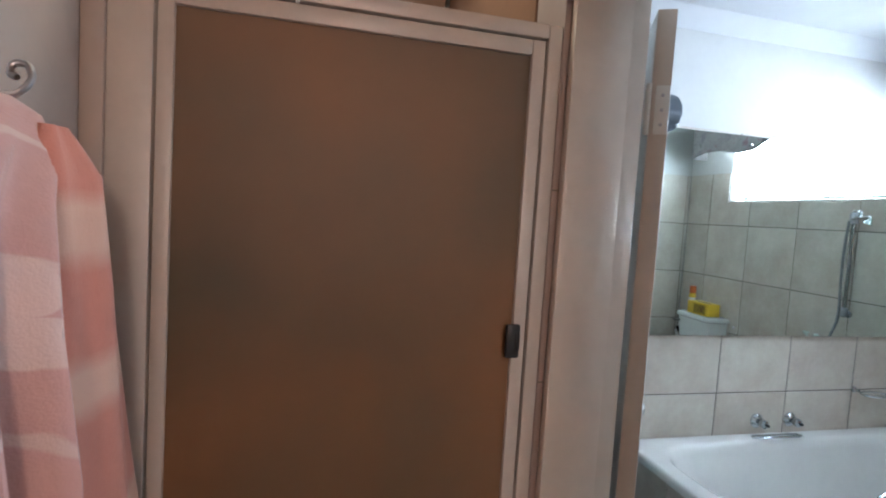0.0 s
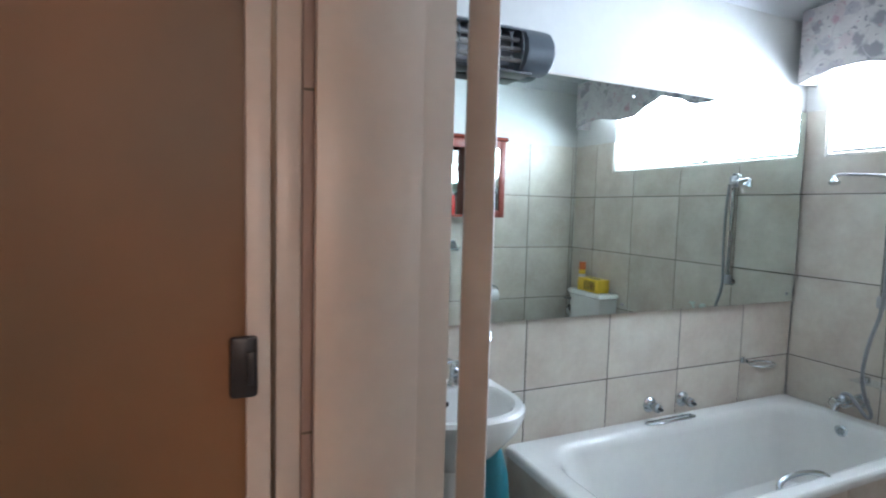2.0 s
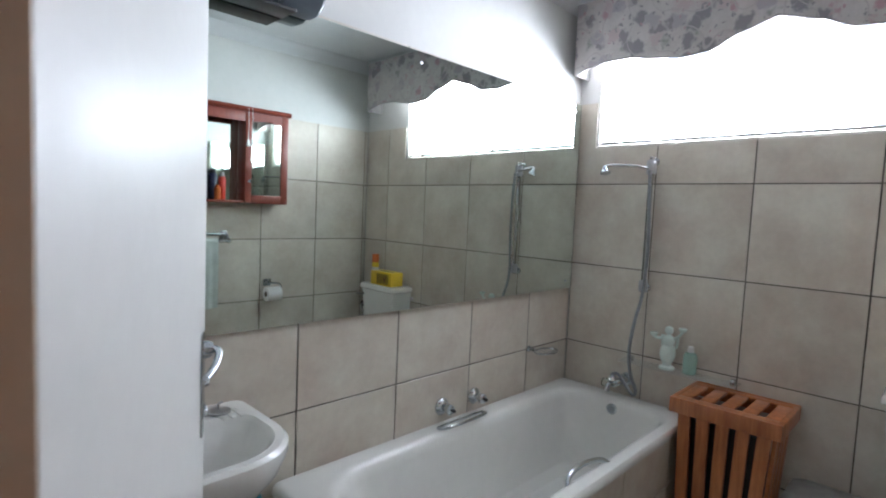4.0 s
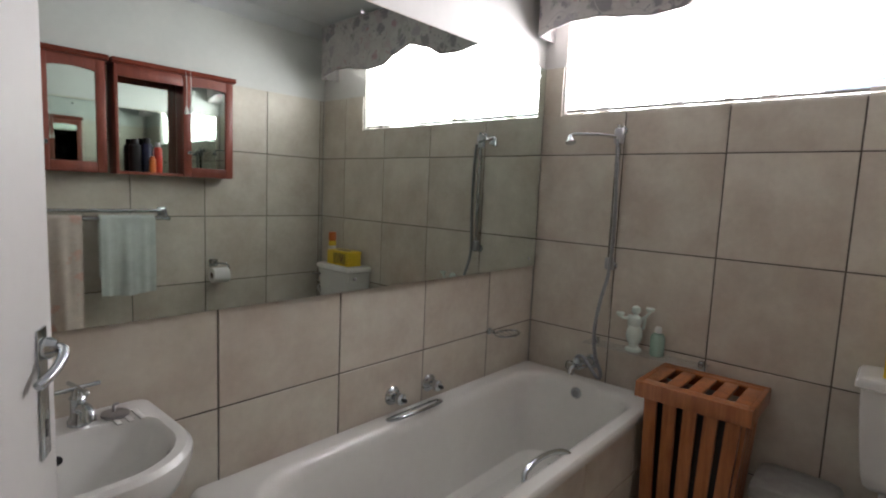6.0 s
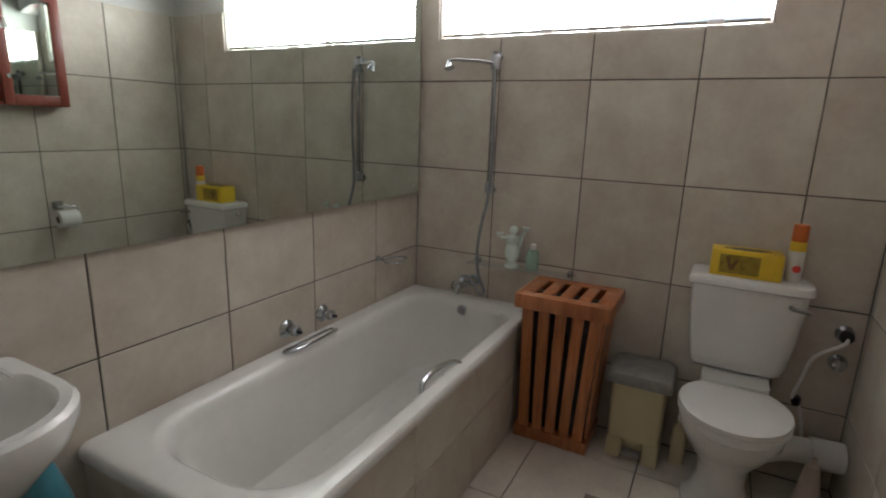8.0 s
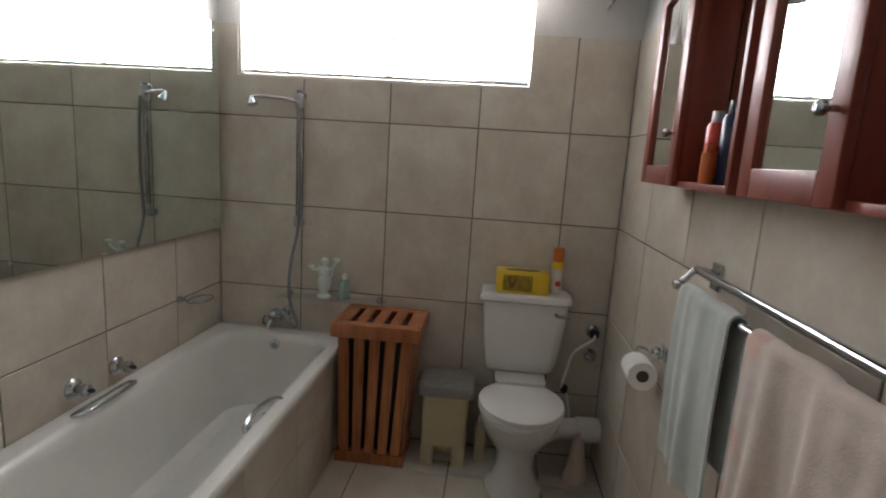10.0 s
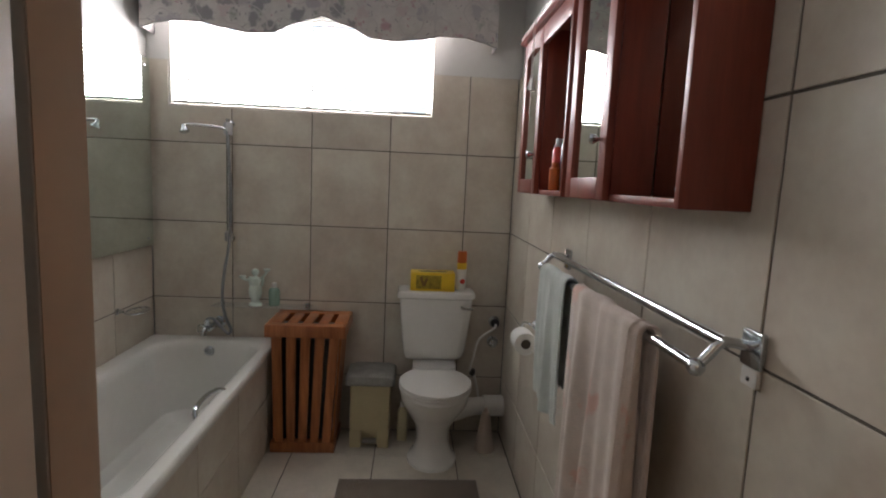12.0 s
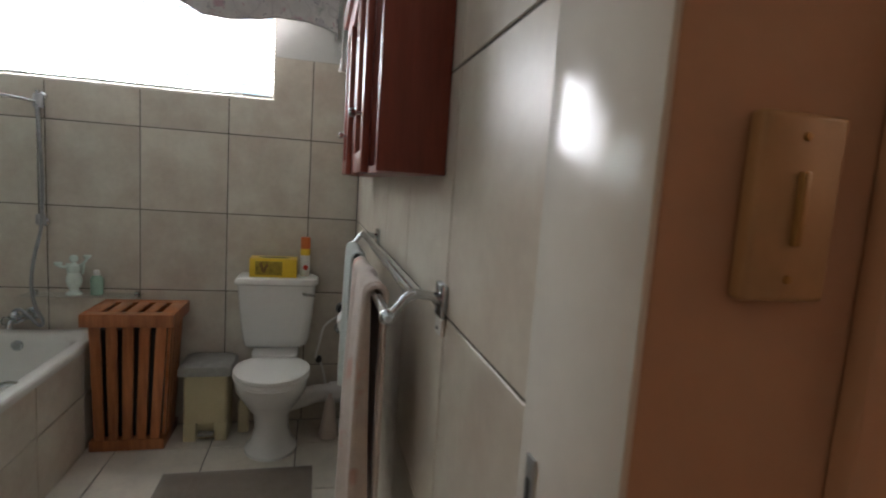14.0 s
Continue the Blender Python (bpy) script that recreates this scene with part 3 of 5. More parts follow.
copy_thing(first_tap, pose(-0.765, WIDE, 0.605))


def soap_dish():
    dish = thing("soap_dish", (-0.36, WIDE, 0.748), "small chrome wire soap dish on the tiled wall", "soap dish")
    part("bracket", spin([(0.016, -0.0005), (0.016, -0.006), (0.009, -0.012), (0.007, -0.03)], 20, (0, 0, 0.004), "y"), CHROME, dish)
    rim = [(0.075 * math.cos(a) + 0.045, -0.075 + 0.045 * math.sin(a), 0.0) for a in (2 * math.pi * k / 24 for k in range(25))]
    bm = tube(rim, 0.0042, 8)
    for k in range(5):
        xx = -0.015 + 0.03 * k
        w = 0.045 * math.sqrt(max(0.0, 1 - ((xx - 0.045) / 0.075) ** 2))
        tube([(xx, -0.075 - w, 0), (xx, -0.075, -0.008), (xx, -0.075 + w, 0)], 0.002, 6, 0, bm)
    part("wire_tray", bm, CHROME, dish)
    return dish


soap_dish()


# ---- shower on the window wall ----
def shower_set():
    y = 1.530
    rail = thing("shower_rail", (0, y, 0.6), "chrome shower rail with a riser hose on the tiled wall", "shower rail")
    part("pole", tube([(-0.042, 0, 0.47), (-0.042, 0, 1.115)], 0.0115, 14), DARK_CHROME, rail)
    for z in (0.485, 1.095):
        foot = part("wall_foot", spin([(0.02, -0.0005), (0.02, -0.008), (0.012, -0.014), (0.012, -0.04)], 18, (0, 0, z), "x"), CHROME, rail)
    part("slider", spin([(0.021, 1.035), (0.023, 1.045), (0.023, 1.09), (0.018, 1.10)], 18, (-0.042, 0, 0)), DULL_STEEL, rail)
    part("lower_slider", spin([(0.019, 0.475), (0.021, 0.482), (0.021, 0.52), (0.017, 0.527)], 18, (-0.042, 0, 0)), DULL_STEEL, rail)
    part("shower_arm", tube([(-0.055, 0.0, 1.060), (-0.085, 0.05, 1.068), (-0.12, 0.12, 1.071), (-0.142, 0.168, 1.071), (-0.149, 0.181, 1.062)], lambda t: 0.0075 - 0.001 * t, 12, 4), DARK_CHROME, rail)
    head = bmesh.new()
    prof = [(0.008, 0.0), (0.010, -0.010), (0.019, -0.026), (0.024, -0.034), (0.022, -0.038), (0.005, -0.039)]
    head = spin(prof, 20, (0, 0, 0), "z", head)
    bmesh.ops.transform(head, matrix=Matrix.Translation((-0.150, 0.183, 1.066)) @ Matrix.Rotation(radians(-16), 4, "X") @ Matrix.Rotation(radians(14), 4, "Y"), verts=head.verts)
    part("shower_head", head, CHROME, rail)
    hose = [(-0.07, -0.005, 1.05), (-0.072, -0.014, 0.9), (-0.066, -0.02, 0.7), (-0.068, -0.012, 0.47), (-0.125, -0.006, 0.33), (-0.155, -0.004, 0.20), (-0.150, -0.016, 0.09),
            (-0.135, -0.040, 0.015), (-0.122, -0.020, -0.012), (-0.11, 0.03, 0.03), (-0.1, 0.068, 0.06), (-0.1, 0.095, 0.055), (-0.1, 0.105, 0.03)]
    part("hose", tube(hose, 0.008, 10, 7), HOSE, rail, "flexible ribbed chrome hose")
    return rail


shower_set()


def bath_mixer():
    mix = thing("bath_mixer", (0, 1.625, 0.605), "chrome bath mixer with spout and lever on the tiled wall", "mixer tap")
    part("flange", spin([(0.034, -0.0005), (0.034, -0.008), (0.026, -0.016)], 24, (0, -0.03, 0.012), "x"), CHROME, mix)
    part("body", tube([(-0.014, -0.03, 0.012), (-0.07, -0.02, 0.01), (-0.1, 0.0, 0.0)], 0.019, 16, 4), CHROME, mix)
    part("spout", tube([(-0.095, 0.0, 0.0), (-0.125, 0.006, -0.002), (-0.14, 0.01, -0.03)], 0.014, 14, 4), CHROME, mix)
    part("lever_knob", spin([(0.012, 0.012), (0.020, 0.02), (0.02, 0.035), (0.012, 0.045)], 18, (-0.1, 0.0, 0)), CHROME, mix)
    part("side_knob", spin([(0.016, 0.012), (0.021, 0.02), (0.021, 0.045), (0.015, 0.05)], 18, (-0.105, 0.0, 0.0), "y"), GLASS, mix, "clear plastic knob")
    return mix


bath_mixer()


def glass_shelf():
    y0, y1, z = 1.085, 1.605, 0.728
    shelf = thing("glass_shelf", (0, (y0 + y1) / 2, z), "narrow clear glass shelf with chrome brackets above the bath", "shelf")
    half = (y1 - y0) / 2
    part("glass_plate", box(-0.105, -0.006, -half, half, -0.003, 0.003, 0.001), THIN_GLASS, shelf)
    for s in (-1, 1):
        part("bracket", box(-0.03, -0.0005, s * (half - 0.03) - 0.01, s * (half - 0.03) + 0.01, -0.016, 0.014, 0.004), CHROME, shelf)
    return shelf


glass_shelf()


def figurine():
    """A small winged figure with raised arms holding shells, one plain mesh."""
    fig = thing("figurine", (-0.058, 1.385, 0.7312), "small pale green china figurine with raised arms on the glass shelf", "figurine")
    bm = spin([(0.034, 0), (0.036, 0.004), (0.034, 0.012), (0.022, 0.018), (0.021, 0.03), (0.030, 0.045), (0.036, 0.07), (0.033, 0.095), (0.024, 0.112), (0.030, 0.132), (0.027, 0.148), (0.010, 0.16), (0.009, 0.165)], 18)
    spin([(0.004, 0.163), (0.016, 0.168), (0.020, 0.18), (0.017, 0.194), (0.006, 0.201)], 16, bm=bm)
    for s in (-1, 1):
        tube([(0, s * 0.02, 0.145), (-0.01, s * 0.045, 0.150 - 0.01 * s), (-0.012, s * 0.062, 0.165 - 0.018 * s)], 0.007, 8, 4, bm)
        spin([(0.006, 0.0), (0.016, 0.008), (0.019, 0.018), (0.016, 0.021)], 12, (-0.012, s * 0.064, 0.163 - 0.02 * s), bm=bm)
        tube([(0.01, s * 0.012, 0.13), (0.018, s * 0.035, 0.15), (0.016, s * 0.03, 0.10)], 0.008, 6, 4, bm)
    part("figurine_body", bm, FIGURE, fig)
    return fig


figurine()


def pump_bottle():
    b = thing("lotion_bottle", (-0.055, 1.285, 0.7312), "small pale green lotion bottle with a lid on the glass shelf", "bottle")
    part("bottle_body", spin([(0.024, 0), (0.029, 0.004), (0.030, 0.08), (0.022, 0.096), (0.011, 0.10)], 20), GREEN_LIQUID, b)
    part("cap", spin([(0.013, 0.1), (0.013, 0.122), (0.01, 0.126)], 16), WHITE_PLASTIC, b)
    return b


pump_bottle()


# ---- basin ----
def basin():
    x0, x1, y0, y1, z = -2.27, -1.83, 1.545, 1.948, 0.838
    o = Vector(((x0 + x1) / 2, (y0 + y1) / 2, 0))
    bas = thing("wash_basin", tuple(o), "white ceramic pedestal wash basin below the mirror", "basin")
    def ring(a, b, c, d, r, h):
        return [(p[0] - o.x, p[1] - o.y, p[2]) for p in rounded(a, b, c, d, r, h, 8)]
    big = (0.03, 0.03, 0.17, 0.17)
    rings = [ring(x0 + 0.13, x1 - 0.13, y0 + 0.14, y1, (0.02, 0.02, 0.08, 0.08), z - 0.22), ring(x0 + 0.08, x1 - 0.08, y0 + 0.09, y1, (0.02, 0.02, 0.11, 0.11), z - 0.17),
             ring(x0 + 0.02, x1 - 0.02, y0 + 0.025, y1, (0.03, 0.03, 0.15, 0.15), z - 0.085), ring(x0, x1, y0, y1, big, z - 0.03), ring(x0, x1, y0, y1, big, z - 0.01),
             ring(x0 + 0.008, x1 - 0.008, y0 + 0.008, y1 - 0.004, big, z),
             ring(x0 + 0.03, x1 - 0.03, y0 + 0.028, y1 - 0.10, (0.06, 0.06, 0.15, 0.15), z - 0.001),
             ring(x0 + 0.042, x1 - 0.042, y0 + 0.04, y1 - 0.112, (0.06, 0.06, 0.14, 0.14), z - 0.014),
             ring(x0 + 0.07, x1 - 0.07, y0 + 0.07, y1 - 0.13, (0.06, 0.06, 0.12, 0.12), z - 0.09),
             ring(x0 + 0.13, x1 - 0.13, y0 + 0.11, y1 - 0.16, (0.05, 0.05, 0.06, 0.06), z - 0.135)]
    part("bowl", loft(rings), CERAMIC, bas)
    ped = [ring(-2.15, -1.95, 1.70, 1.935, (0.03, 0.03, 0.09, 0.09), h) for h in (0.0, 0.02)]
    ped += [ring(-2.13, -1.97, 1.73, 1.93, (0.03, 0.03, 0.075, 0.075), h) for h in (0.05, 0.4)]
    ped += [ring(-2.15, -1.95, 1.70, 1.935, (0.03, 0.03, 0.09, 0.09), 0.617)]
    part("pedestal", loft(ped), CERAMIC, bas)
    part("basin_overflow", spin([(0.011, 0.0), (0.009, -0.003), (0.002, -0.002)], 16, (0.0, 0.076, z - 0.045), "y"), BLACK, bas)
    tap = part("basin_tap", spin([(0.023, z), (0.023, z + 0.01), (0.016, z + 0.02), (0.015, z + 0.055), (0.018, z + 0.062), (0.012, z + 0.072), (0.009, z + 0.085)], 22, (0.055, 0.135, 0)), CHROME, bas, "chrome pillar tap with a cross handle")
    part("tap_spout", tube([(0.055, 0.13, z + 0.035), (0.057, 0.10, z + 0.05), (0.06, 0.072, z + 0.045), (0.06, 0.062, z + 0.028)], 0.011, 12, 5), CHROME, tap)
    cross = tube([(0.01, 0.128, z + 0.084), (0.10, 0.142, z + 0.084)], 0.005, 10)
    tube([(0.062, 0.09, z + 0.084), (0.048, 0.18, z + 0.084)], 0.005, 10, 0, cross)
    part("cross_handle", cross, CHROME, tap)
    for k in range(3):
        part("soap_groove", box(0.112 + 0.024 * k, 0.124 + 0.024 * k, 0.072, 0.135, z - 0.002, z + 0.0028, 0.0022), CERAMIC, bas)
    plug = thing("basin_plug", (-1.925, 1.875, z + 0.0008), "flat grey metal plug resting on the back of the basin", "plug")
    part("disc", spin([(0.027, 0), (0.03, 0.003), (0.029, 0.008), (0.01, 0.011)], 20), DULL_STEEL, plug)
    part("plug_ring", tube([(-0.003, 0, 0.011), (-0.002, 0, 0.026), (0.008, 0, 0.028)], 0.003, 8, 3), DULL_STEEL, plug)
    return bas


basin()


def cleaning_bottle():
    b = thing("cleaner_bottle", (-1.885, 1.77, 0), "tall dark teal plastic bottle on the floor between basin and bath", "bottle")
    part("container", spin([(0.055, 0), (0.06, 0.01), (0.06, 0.46), (0.052, 0.55), (0.03, 0.63), (0.018, 0.655)], 22), TEAL_PLASTIC, b)
    part("cap", spin([(0.018, 0.655), (0.017, 0.672), (0.010, 0.678)], 18), TEAL_PLASTIC, b)
    return b


cleaning_bottle()


# ---- mirror and heater on the long wall ----
def wall_mirror_sheet():
    m = thing("wall_mirror", (-1.2, WIDE - 0.0125, 1.04), "long frameless wall mirror above the bath and the basin", "mirror", turn=-0.6)
    part("mirror_glass", box(-1.12, 1.150, -0.0075, -0.0015, 0.0, 0.955, 0.0008, 1), MIRROR, m)
    for x in (-1.05, 0.02, 1.10):
        for z in (0.04, 0.915):
            part("screw", spin([(0.007, -0.008), (0.006, -0.011), (0.002, -0.012)], 12, (x, 0, z), "y"), DULL_STEEL, m)
    return m


wall_mirror_sheet()


def bar_heater():
    h = thing("wall_heater", (-1.935, WIDE + 0.012, 2.045), "dark grey infrared bar heater on the wall above the mirror", "heater")
    def outline(x, grow=0.0):
        pts = [(-0.035, 0.085), (-0.075, 0.08), (-0.115, 0.06), (-0.14, 0.025), (-0.145, -0.015), (-0.13, -0.055), (-0.10, -0.078), (-0.06, -0.082), (-0.035, -0.075)]
        return [(x, y * (1 + grow) , z * (1 + grow)) for y, z in pts]
    for s in (-1, 1):
        a, b = (0.165, 0.285) if s > 0 else (-0.285, -0.165)
        part("end_cap", loft([outline(a), outline(b - 0.012), outline(b, -0.08)] if s > 0 else [outline(a, -0.08), outline(a + 0.012), outline(b)]), HEATER_GREY, h)
    part("top_cover", loft([[(x, -0.03, 0.085), (x, -0.075, 0.08), (x, -0.115, 0.06), (x, -0.118, 0.054), (x, -0.075, 0.072), (x, -0.03, 0.077)] for x in (-0.165, 0.165)]), HEATER_GREY, h)
    part("back_reflector", loft([[(x, -0.03, 0.077), (x, -0.036, 0.05), (x, -0.04, -0.05), (x, -0.06, -0.076), (x, -0.05, -0.082), (x, -0.03, -0.075)] for x in (-0.165, 0.165)]), DULL_STEEL, h)
    part("bottom_lip", box(-0.285, 0.20, -0.115, -0.03, -0.092, -0.083, 0.002), BLACK, h)
    for z, y in ((0.035, -0.075), (-0.002, -0.085), (-0.04, -0.085)):
        part("heating_tube", tube([(-0.165, y, z), (0.165, y, z)], 0.0085, 12), QUARTZ, h, "pale quartz heating tube")
    guard = bmesh.new()
    for k in range(7):
        x = -0.15 + 0.05 * k
        tube([(x, -0.115, 0.055), (x, -0.132, 0.02), (x, -0.135, -0.02), (x, -0.12, -0.06), (x, -0.1, -0.082)], 0.0018, 6, 3, guard)
    part("wire_guard", guard, CHROME, h)
    part("wall_bracket", box(-0.2, 0.2, -0.036, -0.0005, -0.03, 0.03, 0.002), HEATER_GREY, h)
    part("badge", spin([(0.008, -0.1375), (0.006, -0.14), (0.001, -0.1405)], 12, (0.225, 0.002, 0.022), "y"), BLACK, h)
    return h


bar_heater()


# ---- window, blind and pelmet ----
def window():
    y0, y1, z0, z1 = WIN
    win = thing("window_1", (0.15, (y0 + y1) / 2, z0), "high wide window with a white frame above the tiles", "window")
    win["kind"] = "structure"
    w, h = (y1 - y0) / 2, z1 - z0
    part("window_sill", box(-0.138, 0.0, -w, w, 0.0005, 0.012, 0.002), GLOSS, win)
    part("reveal_side", box(-0.138, 0.0, -w, -w + 0.008, 0.013, h, 0.001), GLOSS, win)
    part("reveal_side", box(-0.138, 0.0, w - 0.008, w, 0.013, h, 0.001), GLOSS, win)
    fr = bmesh.new()
    add_box(fr, 0.0005, 0.035, -w, w, 0.0005, 0.035, 0.003)
    add_box(fr, 0.0005, 0.035, -w, w, h - 0.035, h, 0.003)
    add_box(fr, 0.0005, 0.035, -w, -w + 0.035, 0.0355, h - 0.0355, 0.003)
    add_box(fr, 0.0005, 0.035, w - 0.035, w, 0.0355, h - 0.0355, 0.003)
    add_box(fr, 0.0005, 0.035, -0.0175, 0.0175, 0.0355, h - 0.0355, 0.003)
    part("window_frame", fr, GLOSS, win)
    for s in (-1, 1):
        a, b = sorted((s * 0.018, s * (w - 0.0355)))
        pane = part("pane", box(0.012, 0.016, a, b, 0.036, h - 0.036), GLASS, win)
        pane.visible_shadow = False
    return win


window()


def blind():
    y0, y1, z0, z1 = WIN
    w = (y1 - y0) / 2 - 0.012
    b = thing("venetian_blind", (0.045, (y0 + y1) / 2, z1 - 0.001), "white slatted venetian blind, lowered over the window", "blind")
    part("head_rail", box(-0.013, 0.013, -w, w, -0.028, 0.0, 0.002), WHITE_PLASTIC, b)
    drop = z1 - z0
    bottom = part("bottom_rail", box(-0.013, 0.013, -w, w, -drop + 0.022, -drop + 0.034, 0.003), GREY_PLASTIC, b, "grey bottom rail")
    for y in (-0.5, -0.17, 0.17, 0.5):
        part("rail_clip", box(-0.016, 0.016, y - 0.03, y + 0.03, -drop + 0.019, -drop + 0.037, 0.003), WHITE_PLASTIC, b)
        part("ladder_cord", tube([(-0.0145, y, -0.03), (-0.0145, y, -drop + 0.03)], 0.0009, 6), WHITE_PLASTIC, b)
    count = int((drop - 0.07) / 0.0205)
    a = radians(-12)
    mesh = None
    for k in range(count):
        z = -0.042 - 0.0205 * k
        if mesh is None:
            prof = [(0.0125 * t * math.cos(a) , 0.0125 * t * math.sin(a) + 0.0015 * (1 - t * t)) for t in (-1, -0.4, 0.4, 1)]
            ring = prof + [(u, v - 0.0005) for u, v in prof[::-1]]
            slat = part("slat", loft([[(u, yy, v) for u, v in ring] for yy in (-w, w)]), SLAT, b)
            mesh = slat.data
        else:
            slat = new("slat", mesh)
            slat.parent = b
        slat.location = (0, 0, z)
    return b


blind()


def pelmet():
    y0, y1, x, top = 0.15, 1.925, -0.125, 2.478
    mid = (y0 + y1) / 2
    p = thing("pelmet", (0, mid, top), "floral cloth box pelmet with wavy lower edge above the window", "pelmet")
    half = (y1 - y0) / 2
    keys = [(0.0, 2.235), (0.12, 2.195), (0.26, 2.140), (0.36, 2.134), (0.48, 2.150), (0.60, 2.172), (0.72, 2.172), (0.81, 2.155), (0.8875, 2.130)]
    def low(y):
        d = abs(y)
        for (a, za), (b, zb) in zip(keys, keys[1:]):
            if d <= b:
                t = (d - a) / (b - a)
                t = t * t * (3 - 2 * t) if a > 0 else t
                return za + (zb - za) * t - top
        return keys[-1][1] - top
    n = 72
    ys = [-half + 2 * half * k / n for k in range(n + 1)]
    bm = bmesh.new()
    cols = []
    for y in ys:
        z = low(y)
        cols.append([bm.verts.new(v) for v in ((x, y, 0.0), (x - 0.004, y, -0.008), (x - 0.004, y, z + 0.006), (x, y, z), (x + 0.010, y, z), (x + 0.010, y, 0.0))])
    for a, b in zip(cols, cols[1:]):
        for i in range(6):
            j = (i + 1) % 6
            bm.faces.new((a[i], b[i], b[j], a[j]))
    bm.faces.new(cols[0])
    bm.faces.new(cols[-1][::-1])
    bmesh.ops.recalc_face_normals(bm, faces=bm.faces)
    part("pelmet_front", bm, PELMET_CLOTH, p)
    for s in (-1, 1):
        a, b = sorted((s * (half - 0.01), s * half))
        ret = box(x + 0.0105, 0.0115, a, b, low(half), -0.0, 0.001)
        part("pelmet_return", ret, PELMET_CLOTH, p)
    part("pelmet_top", box(x + 0.011, 0.0115, -half + 0.0105, half - 0.0105, -0.012, -0.001), WHITE_PLASTIC, p)
    piping = tube([(x - 0.003, y, low(y)) for y in ys], 0.003, 6)
    part("piping", piping, GREY_PLASTIC, p, "grey corded lower edge")
    return p


pelmet()


# ---- basket, bin, toilet ----
def laundry_basket():
    x0, x1, y0, y1 = -0.335, -0.012, 0.862, 1.262
    o = Vector(((x0 + x1) / 2, (y0 + y1) / 2, 0))
    b = thing("laundry_basket", tuple(o), "orange varnished wooden slatted laundry basket between bath and bin", "laundry basket")
    def lb(xa, xb, ya, yb, za, zb, bev=0.003):
        return box(xa - o.x, xb - o.x, ya - o.y, yb - o.y, za, zb, bev)
    zt = 0.700
    lid = part("lid", lb(x0, x0 + 0.018, y0, y1, zt - 0.062, zt), PINE, b, "slatted lid with a deep rim")
    part("rim_board", lb(x1 - 0.018, x1, y0, y1, zt - 0.062, zt), PINE, lid)
    part("rim_board", lb(x0 + 0.0185, x1 - 0.0185, y0, y0 + 0.018, zt - 0.062, zt), PINE, lid)
    part("rim_board", lb(x0 + 0.0185, x1 - 0.0185, y1 - 0.018, y1, zt - 0.062, zt), PINE, lid)
    part("lid_board", lb(x0 + 0.0185, x0 + 0.06, y0 + 0.0185, y1 - 0.0185, zt - 0.014, zt - 0.001), PINE, lid)
    part("lid_board", lb(x1 - 0.06, x1 - 0.0185, y0 + 0.0185, y1 - 0.0185, zt - 0.014, zt - 0.001), PINE, lid)
    for k in range(5):
        ya = y0 + 0.0185 + k * 0.0785
        part("lid_slat", lb(x0 + 0.0605, x1 - 0.0605, ya, ya + 0.049, zt - 0.014, zt - 0.001, 0.002), PINE, lid)
    # tapered body
    bx0, bx1, by0, by1 = -0.262, -0.02, 0.930, 1.235
    tx0, tx1, ty0, ty1 = -0.312, -0.022, 0.885, 1.245
    base = part("base", lb(bx0 - 0.014, bx1, by0 - 0.014, by1 + 0.014, 0.0, 0.055), PINE, b, "plain skirting board round the foot")
    def slat(p, q, wide_b, wide_t, axis):
        def rect(c, w, z):
            d = 0.007
            if axis == "y":
                return [(c[0] - d, c[1] - w, z), (c[0] + d, c[1] - w, z), (c[0] + d, c[1] + w, z), (c[0] - d, c[1] + w, z)]
            return [(c[0] - w, c[1] - d, z), (c[0] + w, c[1] - d, z), (c[0] + w, c[1] + d, z), (c[0] - w, c[1] + d, z)]
        return loft([[(u - o.x, v - o.y, w) for u, v, w in rect(c, wd, z)] for c, wd, z in ((p, wide_b, 0.0555), (q, wide_t, zt - 0.064))])
    for k in range(5):
        t = (k + 0.5) / 5
        part("slat", slat((bx0, by0 + (by1 - by0) * t), (tx0 + 0.012, ty0 + (ty1 - ty0) * t), 0.021, 0.0235, "y"), PINE, b)
    for k in range(4):
        t = (k + 0.5) / 4
        for yb, yt in ((by0, ty0 + 0.008), (by1, ty1 - 0.008)):
            part("slat", slat((bx0 + 0.02 + (bx1 - bx0 - 0.03) * t, yb), (tx0 + 0.03 + (tx1 - tx0 - 0.04) * t, yt), 0.020, 0.0225, "x"), PINE, b)
    # solid black box added inside so the gaps between slats come out dark
    part("lining", lb(bx0 + 0.02, bx1 - 0.01, by0 + 0.02, by1 - 0.02, 0.06, zt - 0.10), BLACK, b, "added black box that darkens the gaps between the slats")
    return b


laundry_basket()


